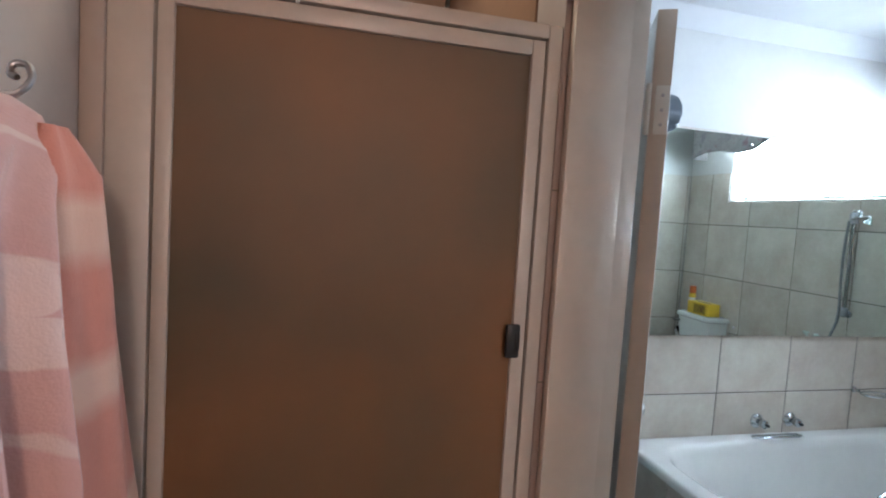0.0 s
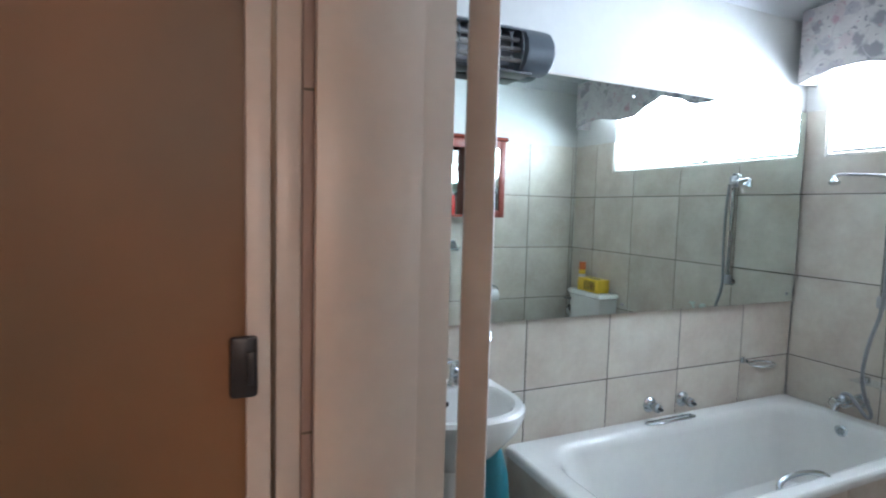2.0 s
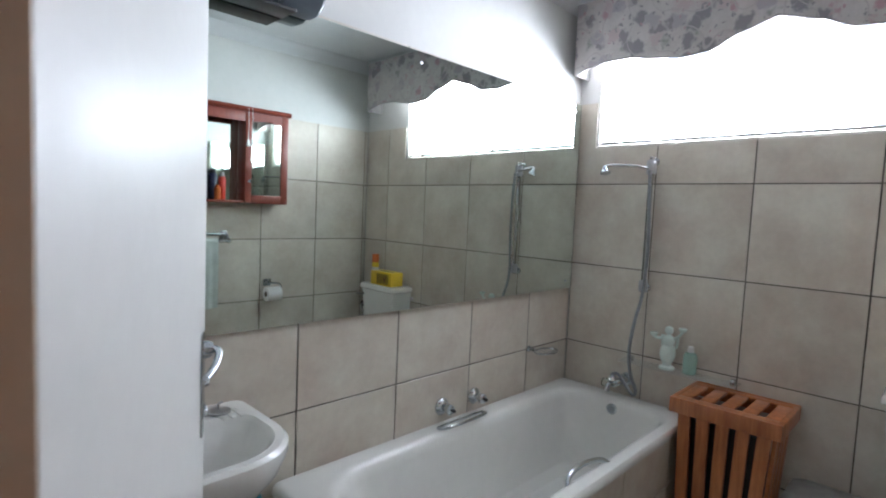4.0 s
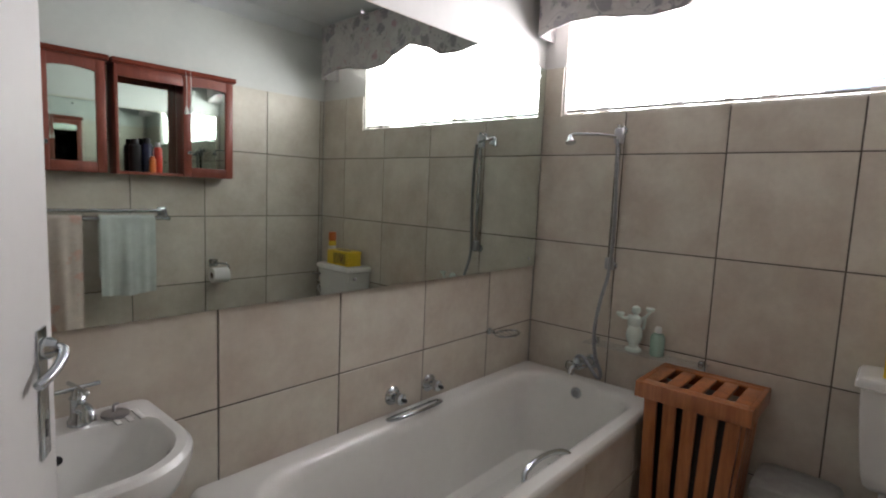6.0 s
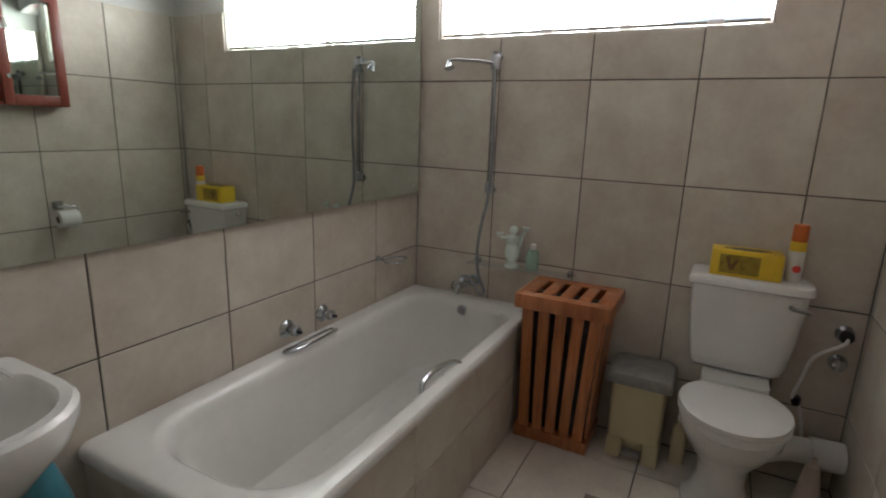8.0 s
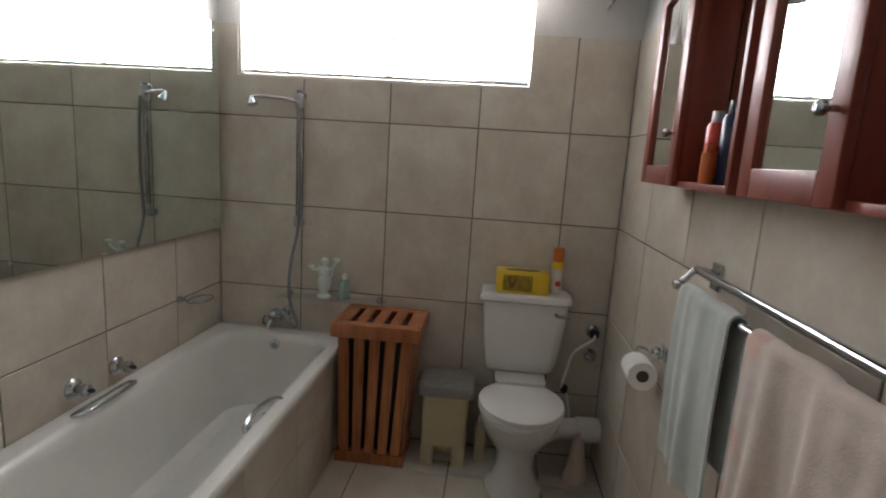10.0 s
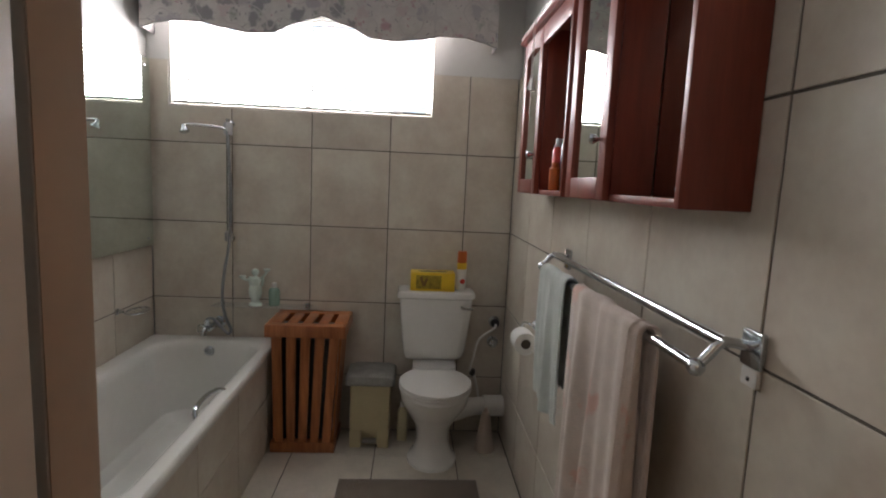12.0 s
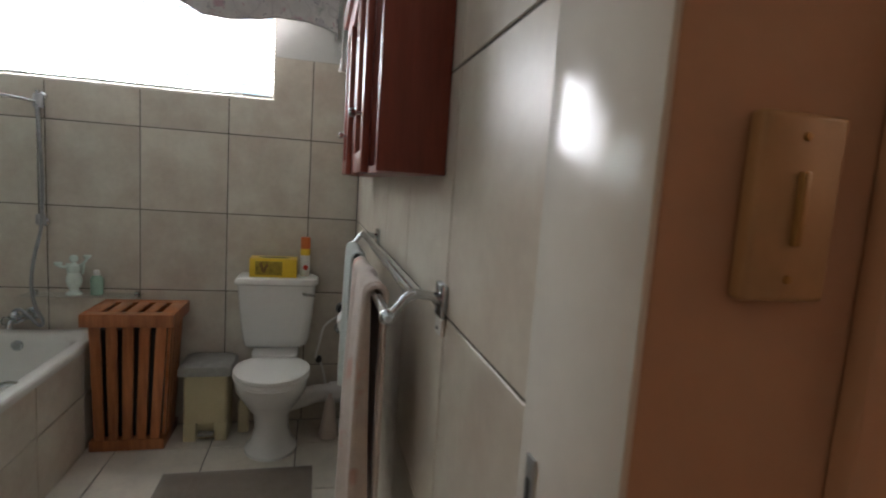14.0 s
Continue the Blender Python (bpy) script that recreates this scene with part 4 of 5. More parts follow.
def pedal_bin():
    x0, x1, y0, y1 = -0.215, -0.02, 0.635, 0.845
    o = Vector(((x0 + x1) / 2, (y0 + y1) / 2, 0))
    b = thing("pedal_bin", tuple(o), "small cream plastic pedal bin with a grey lid beside the toilet", "bin")
    def ring(g, r, z):
        return [(p[0] - o.x, p[1] - o.y, p[2]) for p in rounded(x0 - g, x1 + g / 2, y0 - g, y1 + g, r, z, 4)]
    legs = bmesh.new()
    cx, cy = x0 - o.x, 0
    add_box(legs, cx, x1 - o.x, y0 - o.y, -0.045, 0, 0.1, 0.004)
    add_box(legs, cx, x1 - o.x, 0.045, y1 - o.y, 0, 0.1, 0.004)
    add_box(legs, cx + 0.04, x1 - o.x - 0.004, -0.0445, 0.0445, 0.0, 0.1)
    part("foot", legs, CREAM_PLASTIC, b)
    part("bin_body", loft([ring(0.0, 0.015, 0.1005), ring(0.002, 0.015, 0.345), ring(0.002, 0.015, 0.352)]), CREAM_PLASTIC, b)
    part("lid", loft([ring(0.006, 0.015, 0.353), ring(0.026, 0.02, 0.357), ring(0.026, 0.02, 0.390), ring(0.020, 0.03, 0.404), ring(0.004, 0.03, 0.411), ring(-0.04, 0.03, 0.414)]), GREY_PLASTIC, b, "mottled grey lid")
    part("pedal", box(cx - 0.012, cx + 0.035, -0.038, 0.038, 0.03, 0.042, 0.004), GREY_PLASTIC, b, "grey foot pedal")
    return b


pedal_bin()


def toilet():
    cy = 0.405
    t = thing("toilet", (-0.3, cy, 0), "white ceramic close-coupled toilet with the lid closed", "toilet")
    ox, oy = -0.3, cy
    def oval(cx, rx_front, rx_back, ry, z, n=32, power=1.0):
        out = []
        for k in range(n):
            a = 2 * math.pi * k / n
            c, s = math.cos(a), math.sin(a)
            r = rx_front if c < 0 else rx_back
            out.append((cx + r * c - ox, ry * math.copysign(abs(s) ** power, s), z))
        return out
    body = [oval(-0.31, 0.145, 0.16, 0.128, 0.0), oval(-0.31, 0.145, 0.16, 0.128, 0.015), oval(-0.31, 0.115, 0.14, 0.10, 0.05), oval(-0.31, 0.095, 0.13, 0.082, 0.12), oval(-0.32, 0.105, 0.14, 0.088, 0.2),
            oval(-0.34, 0.155, 0.16, 0.135, 0.28), oval(-0.36, 0.195, 0.18, 0.166, 0.345), oval(-0.37, 0.212, 0.19, 0.175, 0.40), oval(-0.37, 0.206, 0.19, 0.172, 0.4135)]
    part("bowl", loft(body), CERAMIC, t)
    part("seat", loft([oval(-0.375, 0.210, 0.185, 0.178, 0.414), oval(-0.375, 0.216, 0.188, 0.182, 0.418), oval(-0.375, 0.216, 0.188, 0.182, 0.429), oval(-0.375, 0.211, 0.185, 0.178, 0.433)]), WHITE_PLASTIC, t, "white plastic seat")
    part("seat_lid", loft([oval(-0.375, 0.212, 0.186, 0.179, 0.4345), oval(-0.375, 0.217, 0.189, 0.183, 0.439), oval(-0.375, 0.214, 0.187, 0.180, 0.450), oval(-0.375, 0.185, 0.165, 0.157, 0.457), oval(-0.375, 0.06, 0.05, 0.06, 0.460)]), WHITE_PLASTIC, t, "closed white plastic lid")
    neck = bmesh.new()
    add_loft(neck, [[(p[0] - ox, p[1] - oy, p[2]) for p in rounded(-0.25, -0.03, cy - 0.115, cy + 0.115, 0.03, z, 4)] for z in (0.30, 0.4700)])
    part("neck", neck, CERAMIC, t)
    def cis(g, z, r=0.035, gx=0.0):
        return [(p[0] - ox, p[1] - oy, p[2]) for p in rounded(-0.188 - g + gx, -0.012, cy - 0.195 - g, cy + 0.195 + g, (0.01, 0.01, r, r), z, 6)]
    part("cistern", loft([cis(-0.075, 0.4705, 0.05), cis(-0.050, 0.476, 0.05), cis(-0.036, 0.492, 0.05), cis(-0.027, 0.53, 0.05), cis(-0.016, 0.62, 0.05), cis(-0.005, 0.74, 0.05), cis(0.0, 0.822, 0.05)]), CERAMIC, t, "white ceramic cistern")
    part("cistern_lid", loft([cis(0.004, 0.8225, 0.055), cis(0.014, 0.828, 0.06), cis(0.014, 0.846, 0.06), cis(0.008, 0.856, 0.055), cis(-0.004, 0.860, 0.05), cis(-0.03, 0.861, 0.04)]), CERAMIC, t, "white ceramic cistern lid")
    lever = part("flush_lever", tube([(-0.19 - ox, -0.135, 0.785), (-0.206 - ox, -0.135, 0.785), (-0.212 - ox, -0.15, 0.783), (-0.212 - ox, -0.192, 0.780)], 0.0075, 10, 4), GREY_PLASTIC, t, "grey flush lever")
    part("outlet_pipe", tube([(-0.20 - ox, -0.06, 0.19), (-0.17 - ox, -0.14, 0.20), (-0.13 - ox, -0.20, 0.205), (-0.11 - ox, -0.27, 0.205), (-0.10 - ox, -0.375, 0.205)], 0.048, 18, 4), WHITE_PLASTIC, t, "fat white waste pipe")
    part("pipe_collar", tube([(-0.108 - ox, -0.29, 0.205), (-0.1 - ox, -0.398, 0.205)], 0.058, 20), WHITE_PLASTIC, t)
    part("supply_hose", tube([(-0.05 - ox, -0.345, 0.66), (-0.075 - ox, -0.33, 0.64), (-0.085 - ox, -0.25, 0.58), (-0.08 - ox, -0.225, 0.48), (-0.07 - ox, -0.21, 0.40), (-0.06 - ox, -0.23, 0.38), (-0.05 - ox, -0.255, 0.30), (-0.045 - ox, -0.27, 0.22)], 0.0065, 10, 6), WHITE_PLASTIC, t, "white flexible supply hose")
    part("hose_coupling", spin([(0.012, -0.020), (0.017, -0.014), (0.017, 0.010), (0.011, 0.018)], 8, (-0.064 - ox, -0.225, 0.385)), BLACK, t, "dark hose coupling")
    for s in (-1, 1):
        part("seat_hinge", spin([(0.012, 0.41), (0.012, 0.452), (0.008, 0.458)], 14, (-0.190 - ox, s * 0.075, 0)), WHITE_PLASTIC, t)
    return t


toilet()


def stop_valve(y, z, with_handle):
    v = thing("stop_valve", (0, y, z), "small chrome stop valve on the tiled wall beside the toilet", "valve")
    part("rosette", spin([(0.032, -0.0005), (0.032, -0.006), (0.022, -0.014), (0.016, -0.03)], 20, (0, 0, 0), "x"), CHROME, v)
    if with_handle:
        part("knob", spin([(0.018, -0.03), (0.024, -0.036), (0.024, -0.052), (0.016, -0.056)], 16, (0, 0, 0), "x"), BLACK, v, "dark round knob")
    else:
        part("cap", spin([(0.026, -0.02), (0.030, -0.026), (0.022, -0.044), (0.004, -0.05)], 18, (0, 0, 0), "x"), CHROME, v)
    return v


stop_valve(0.064, 0.665, True)
stop_valve(0.067, 0.546, False)


def toilet_brush():
    b = thing("toilet_brush_holder", (-0.205, 0.112, 0), "pale pink plastic toilet brush holder under the waste pipe", "toilet brush")
    part("holder", spin([(0.056, 0), (0.057, 0.006), (0.050, 0.03), (0.038, 0.10), (0.028, 0.17), (0.022, 0.205), (0.012, 0.215), (0.009, 0.235)], 22), PASTEL_PINK, b)
    return b


toilet_brush()


def cleaner_pack():
    b = thing("cleaner_bottle", (-0.10, 0.565, 0), "cream plastic cleaner bottle on the floor between bin and toilet", "bottle")
    part("bottle_body", loft([rounded(-0.03, 0.03, -0.028, 0.028, 0.012, z, 4) for z in (0, 0.16)] + [rounded(-0.012, 0.012, -0.012, 0.012, 0.01, 0.19, 4)]), CREAM_PLASTIC, b)
    part("cap", spin([(0.014, 0.19), (0.014, 0.215), (0.01, 0.218)], 14), WHITE_PLASTIC, b)
    return b


cleaner_pack()


def tissue_box():
    b = thing("tissue_box", (-0.11, 0.43, 0.8615), "yellow printed tissue box lying on the cistern lid", "tissue box")
    part("carton", box(-0.055, 0.055, -0.118, 0.118, 0, 0.098, 0.003), YELLOW_CARD, b)
    part("slot", polygon_slab([(0.022 * math.cos(a), 0.08 * math.sin(a)) for a in (2 * math.pi * k / 20 for k in range(20))], "z", 0.0983, 0.0989), BLACK, b, "dark oval opening")
    part("print_panel", box(-0.0562, -0.0553, -0.045, 0.088, 0.012, 0.084), material("dim_print_panel", (0.42, 0.30, 0.03), 0.4, vary=0.5, scale=25), b, "darker printed panel")
    part("print_mark", polygon_slab([(0.070, 0.074), (0.058, 0.078), (0.047, 0.046), (0.036, 0.070), (0.024, 0.066), (0.040, 0.026), (0.054, 0.024)], "x", -0.0569, -0.0564), BROWN_INK, b)
    return b


tissue_box()


def air_freshener():
    b = thing("spray_can", (-0.095, 0.272, 0.8615), "white and yellow spray can with orange cap on the cistern", "spray can")
    part("can", spin([(0.024, 0), (0.026, 0.003), (0.026, 0.135), (0.021, 0.15)], 22), WHITE_PLASTIC, b, "white can with a floral print")
    part("label_band", spin([(0.0262, 0.115), (0.0266, 0.118), (0.0266, 0.145), (0.022, 0.152)], 22), YELLOW_CARD, b, "yellow band")
    part("print_spot", spin([(0.014, -0.0262), (0.012, -0.0275), (0.001, -0.0277)], 14, (0, -0.004, 0.05), "x"), RED_PLASTIC, b, "red printed flower")
    part("cap", spin([(0.025, 0.150), (0.0265, 0.154), (0.0255, 0.206), (0.022, 0.212)], 20), ORANGE_PLASTIC, b, "orange cap")
    return b


air_freshener()


def bath_mat():
    m = thing("bath_mat", (-0.77, 0.525, -0.0005), "taupe rectangular bath mat on the tiled floor before the toilet", "bath mat")
    bm = bmesh.new()
    nx, ny = 22, 30
    grid = [[bm.verts.new((-0.25 + 0.5 * i / nx, -0.33 + 0.66 * j / ny, 0.012 - 0.007 * (i in (0, nx) or j in (0, ny)) + 0.0012 * random.random())) for j in range(ny + 1)] for i in range(nx + 1)]
    for i in range(nx):
        for j in range(ny):
            bm.faces.new((grid[i][j], grid[i + 1][j], grid[i + 1][j + 1], grid[i][j + 1]))
    edge = [e for e in bm.edges if e.is_boundary]
    made = bmesh.ops.extrude_edge_only(bm, edges=edge)
    for v in made["geom"]:
        if isinstance(v, bmesh.types.BMVert):
            v.co.z = 0.001
    bmesh.ops.recalc_face_normals(bm, faces=bm.faces)
    part("mat_body", bm, MAT_CLOTH, m)
    return m


bath_mat()


# ---- right wall: cabinets, rail, towels, paper ----
def cabinet(x_far, x_near):
    """Open niche on the near half, mirrored door on the far half. x_far > x_near."""
    w = x_far - x_near
    o = Vector((x_far - w / 2, 0, 1.41))
    c = thing("bathroom_cabinet", tuple(o), "red-stained wooden wall cabinet with a mirrored door and an open niche", "cabinet", "bathroom cabinets")
    h, d, th, m = 0.58, 0.125, 0.016, 0.037
    a, b = -w / 2, w / 2
    part("side_panel", box(a, a + th, 0.001, d, 0, h, 0.002), RED_WOOD, c)
    part("side_panel", box(b - th, b, 0.001, d - 0.02, 0, h, 0.002), RED_WOOD, c)
    part("divider", box(m - th / 2, m + th / 2, 0.008, d - 0.02, th, h - th, 0.001), RED_WOOD, c)
    part("bottom_board", box(a + th, b - th, 0.001, d - 0.019, 0, th, 0.001), RED_WOOD, c)
    part("top_board", box(a + th, b - th, 0.001, d - 0.019, h - th, h, 0.001), RED_WOOD, c)
    part("back_mirror", box(a + th, m - th / 2, 0.001, 0.006, th, h - th), MIRROR, c, "mirrored niche back")
    part("back_board", box(m + th / 2, b - th, 0.001, 0.006, th, h - th), RED_WOOD, c)
    lip = polygon_slab([(-0.004, 0), (d + 0.012, 0), (d + 0.022, 0.008), (d + 0.014, 0.018), (d + 0.02, 0.026), (0.001, 0.026), (0.001, 0.0)][1:], "x", a - 0.012, b + 0.012)
    for v in lip.verts:
        v.co.z += h + 0.0005
    part("cornice_board", lip, RED_WOOD, c, "moulded top edge")
    part("niche_rail", box(a + th + 0.0005, m - th / 2 - 0.0025, d - 0.018, d - 0.001, h - 0.065, h - 0.001, 0.003), RED_WOOD, c)
    dx0, dx1, y0, y1 = m - th / 2 - 0.002, b, d - 0.0185, d
    door = part("door", box(dx0, dx0 + 0.045, y0, y1, 0.002, h - 0.002, 0.003), RED_WOOD, c, "framed door with a mirror panel")
    part("stile", box(dx1 - 0.045, dx1, y0, y1, 0.002, h - 0.002, 0.003), RED_WOOD, door)
    part("bottom_rail", box(dx0 + 0.0455, dx1 - 0.0455, y0, y1, 0.002, 0.055, 0.003), RED_WOOD, door)
    n = 12
    arch = [(dx0 + 0.0455, h - 0.002), (dx0 + 0.0455, h - 0.064)]
    mid, half = (dx0 + dx1) / 2, (dx1 - dx0) / 2 - 0.0455
    arch += [(mid - half + 2 * half * k / n, h - 0.062 + 0.010 * math.sin(math.pi * k / n)) for k in range(1, n)]
    arch += [(dx1 - 0.0455, h - 0.064), (dx1 - 0.0455, h - 0.002)]
    part("arched_rail", polygon_slab(arch, "y", y0, y1), RED_WOOD, door, "arched top rail")
    part("mirror_panel", box(dx0 + 0.04, dx1 - 0.04, y0 + 0.003, y0 + 0.008, 0.05, h - 0.04), MIRROR, door, "mirror panel")
    part("knob", spin([(0.005, y1), (0.005, y1 + 0.012), (0.011, y1 + 0.018), (0.012, y1 + 0.026), (0.006, y1 + 0.031)], 18, (dx0 + 0.024, 0, 0.140), "y"), CHROME, door, "round chrome knob")
    return c


def hanging_cord(x, length):
    c = thing("hanging_cord", (x, 0.152, 1.985), "thin white cord with a bell-shaped pull hanging before the cabinet", "cord", "pair of hanging cords")
    part("cord_line", tube([(0, 0, 0.02), (0, 0.002, 0), (0.002, 0.001, -length * 0.5), (0, 0, -length)], 0.0016, 6, 3), WHITE_PLASTIC, c)
    part("cord_pull", spin([(0.003, -length + 0.004), (0.006, -length - 0.008), (0.012, -length - 0.038), (0.010, -length - 0.042)], 14), WHITE_PLASTIC, c)
    return c


cord_one = hanging_cord(-1.035, 0.175)
copy_thing(cord_one, pose(-1.010, 0.152, 1.992))
cab_far = cabinet(-0.748, -1.390)
copy_thing(cab_far, pose(-1.751, 0, 1.41))


def flask(name, at, r, h, mat, label, cap=None, lie=False):
    b = thing(name, at, label, "bottle")
    body = spin([(r * 0.92, 0), (r, 0.004), (r, h * 0.78), (r * 0.75, h * 0.84)], 16)
    top = spin([(r * 0.6, h * 0.84), (r * 0.62, h * 0.86), (r * 0.6, h)], 16)
    if lie:
        m = Matrix.Translation((0, 0, r)) @ Matrix.Rotation(radians(90), 4, "Y") @ Matrix.Rotation(radians(20), 4, "X")
        for bm in (body, top):
            bmesh.ops.transform(bm, matrix=m, verts=bm.verts)
    part("flask_body", body, mat, b)
    part("cap", top, cap or WHITE_PLASTIC, b)
    return b


SHELF = 1.41 + 0.0165
flask("spray_bottle", (-1.165, 0.075, SHELF), 0.022, 0.17, RED_PLASTIC, "tall red spray can standing in the open niche", DULL_STEEL)
flask("tonic_bottle", (-1.20, 0.095, SHELF), 0.018, 0.09, ORANGE_PLASTIC, "small orange bottle standing in the open niche", ORANGE_PLASTIC)
flask("dark_bottle", (-1.215, 0.055, SHELF), 0.028, 0.19, material("dark_blue_plastic", (0.01, 0.015, 0.06), 0.3, vary=0.2), "dark blue bottle standing in the open niche", BLACK)
flask("black_case", (-1.275, 0.05, SHELF), 0.032, 0.18, BLACK, "wide black bottle standing in the open niche", BLACK)
flask("blue_tube", (-2.045, 0.085, SHELF), 0.016, 0.16, BLUE_PLASTIC, "blue and white tube lying in the open niche", WHITE_PLASTIC, True)


def towel_rail():
    r = thing("towel_rail", (-1.625, 0, 1.172), "double chrome towel rail with stepped arms below the cabinets", "towel rail")
    xa, xb = -0.50, 0.50
    part("rear_bar", tube([(xa - 0.005, 0.056, 0.035), (xb + 0.005, 0.056, 0.035)], 0.0105, 16), CHROME, r)
    part("front_bar", tube([(xa - 0.005, 0.098, -0.006), (xb + 0.005, 0.098, -0.006)], 0.0095, 16), CHROME, r)
    for x in (xa, xb):
        arm = part("arm", tube([(x, 0.012, 0.028), (x, 0.04, 0.034), (x, 0.062, 0.032), (x, 0.085, 0.006), (x, 0.100, -0.006)], 0.0085, 12, 4), CHROME, r)
        part("wall_plate", box(x - 0.025, x + 0.025, 0.0005, 0.012, -0.005 if x < 0 else -0.015, 0.055, 0.004), CHROME, arm)
        if x < 0:
            part("bracket_core", box(x - 0.020, x + 0.020, 0.0005, 0.010, -0.036, -0.0055, 0.003), WHITE_PLASTIC, arm, "bare white plastic bracket core")
            part("core_screw", spin([(0.004, 0.0102), (0.003, 0.0122), (0.001, 0.0125)], 10, (x, 0, -0.024), "y"), BLACK, arm)
        part("end_ball", spin([(0.006, -0.014), (0.013, -0.007), (0.0145, 0.0), (0.013, 0.007), (0.006, 0.014)], 16, (x, 0.098, -0.006), "x"), CHROME, arm)
    return r


towel_rail()


def towel(name, x0, x1, z_front, z_back, mat, label, seed, wave=0.008, bottom_shift=0.0):
    """A cloth folded over the front bar of the rail."""
    yb, zb, r = 0.098, 1.166, 0.0155
    t = thing(name, ((x0 + x1) / 2, yb, zb), label, "towel")
    rng = random.Random(seed)
    phases = [rng.uniform(0, 6.28) for _ in range(4)]
    path = []
    for k in range(16):
        s = k / 15
        path.append((yb + r + 0.004 * math.sin(3 * s), z_front + (zb - z_front) * s, 1 - s))
    for k in range(1, 8):
        a = math.pi * k / 8
        path.append((yb + r * math.cos(a), zb + r * math.sin(a), 0.0))
    for k in range(12):
        s = k / 11
        path.append((yb - r, zb + (z_back - zb) * s, -s))
    nx = 44
    thick = 0.0055
    bm = bmesh.new()
    def column(u):
        outer, inner = [], []
        for i, (y, z, k) in enumerate(path):
            amp = wave * abs(k) * 1.6 + 0.0012
            off = (amp + 0.25 * wave) * (math.sin(u * 11 + phases[0] + 0.8 * z) + 0.6 * math.sin(u * 19 + phases[1] + 2 * z) + 0.3 * math.sin(u * 37 + phases[3])) * (0.5 if k < 0 else 1.0)
            off = max(off, -0.006) if k < 0 else off
            x = x0 + (x1 - x0) * u - (x0 + x1) / 2 + bottom_shift * abs(k) * (u - 0.3)
            j0, j1 = path[max(i - 1, 0)], path[min(i + 1, len(path) - 1)]
            dy, dz = j1[0] - j0[0], j1[1] - j0[1]
            n = math.hypot(dy, dz)
            ny, nz = dz / n, -dy / n
            zz = z + 0.006 * abs(k) * math.sin(u * 5 + phases[2])
            yy = y + (off if k >= 0 else -off * 0.3)
            outer.append((x, yy + ny * thick - yb, zz + nz * thick - zb))
            inner.append((x, yy - yb, zz - zb))
        return outer + inner[::-1]
    rings = [column(k / nx) for k in range(nx + 1)]
    part("cloth", loft(rings), mat, t)
    return t


towel("hand_towel", -1.472, -1.200, 0.745, 0.84, GREEN_CLOTH, "pale green hand towel folded over the rail", 3, 0.005)
towel("bath_towel", -1.915, -1.552, 0.50, 0.62, PEACH_CLOTH, "peach and beige patterned bath towel folded over the rail", 5, 0.013)
towel("bath_towel_fold", -1.965, -1.922, 0.56, 0.62, PEACH_CLOTH, "narrow hanging fold of a beige towel on the rail", 8, 0.008)


def paper_holder():
    h = thing("toilet_roll_holder", (-0.822, 0, 0.872), "chrome toilet roll holder on the tiled wall", "toilet roll holder")
    part("wall_plate", box(-0.028, 0.028, 0.0005, 0.014, -0.024, 0.024, 0.005), CHROME, h)
    part("cover", spin([(0.022, 0.014), (0.022, 0.03), (0.015, 0.04), (0.004, 0.043)], 18, (0, 0, 0), "y"), CHROME, h)
    part("arm", tube([(0, 0.012, 0), (0, 0.045, 0.0), (0.03, 0.056, -0.001), (0.066, 0.066, -0.012), (0.074, 0.072, -0.055), (0.064, 0.072, -0.072), (-0.034, 0.072, -0.072)], 0.006, 10, 4), CHROME, h)
    roll = thing("toilet_roll", (-0.81, 0.072, 0.80), "white toilet roll with a dark core on its holder", "toilet roll")
    bm = bmesh.new()
    spin([(0.020, -0.050), (0.046, -0.050), (0.047, -0.046), (0.047, 0.046), (0.046, 0.050), (0.020, 0.050), (0.020, -0.050)], 32, (0, 0, 0), "x", bm, (False, False))
    bmesh.ops.recalc_face_normals(bm, faces=bm.faces)
    part("paper", bm, PAPER, roll)
    part("core", spin([(0.0195, -0.0505), (0.0195, 0.0505)], 20, (0, 0, 0), "x", None, (True, True)), material("brown_card_core", (0.10, 0.075, 0.055), 0.8, vary=0.1), roll, "dark cardboard core")
    return h


paper_holder()


# ---- passage: switch, robe, shower door ----
def light_switch():
    s = thing("light_switch", (OUT, -0.053, 1.335), "cream metal light switch plate with two screws beside the doorway", "light switch")
    s.matrix_world = pose(OUT, -0.053, 1.335)
    part("switch_plate", box(-0.013, -0.0005, -0.031, 0.031, 0, 0.112, 0.004, 3), material("aged_cream_plastic", (0.47, 0.315, 0.16), 0.4, vary=0.12, scale=14), s)
    for z in (0.014, 0.098):
        part("screw", spin([(0.0028, -0.0128), (0.0025, -0.0142), (0.001, -0.0145)], 12, (0, 0.0, z), "x"), material("brass_screw", (0.45, 0.30, 0.12), 0.35, 1.0), s, "brass screw")
    part("rocker", box(-0.018, -0.0132, -0.0028, 0.0028, 0.034, 0.078, 0.0015), s_mat, s)
    return s


s_mat = material("aged_rocker_plastic", (0.40, 0.25, 0.09), 0.4, vary=0.1)
light_switch()


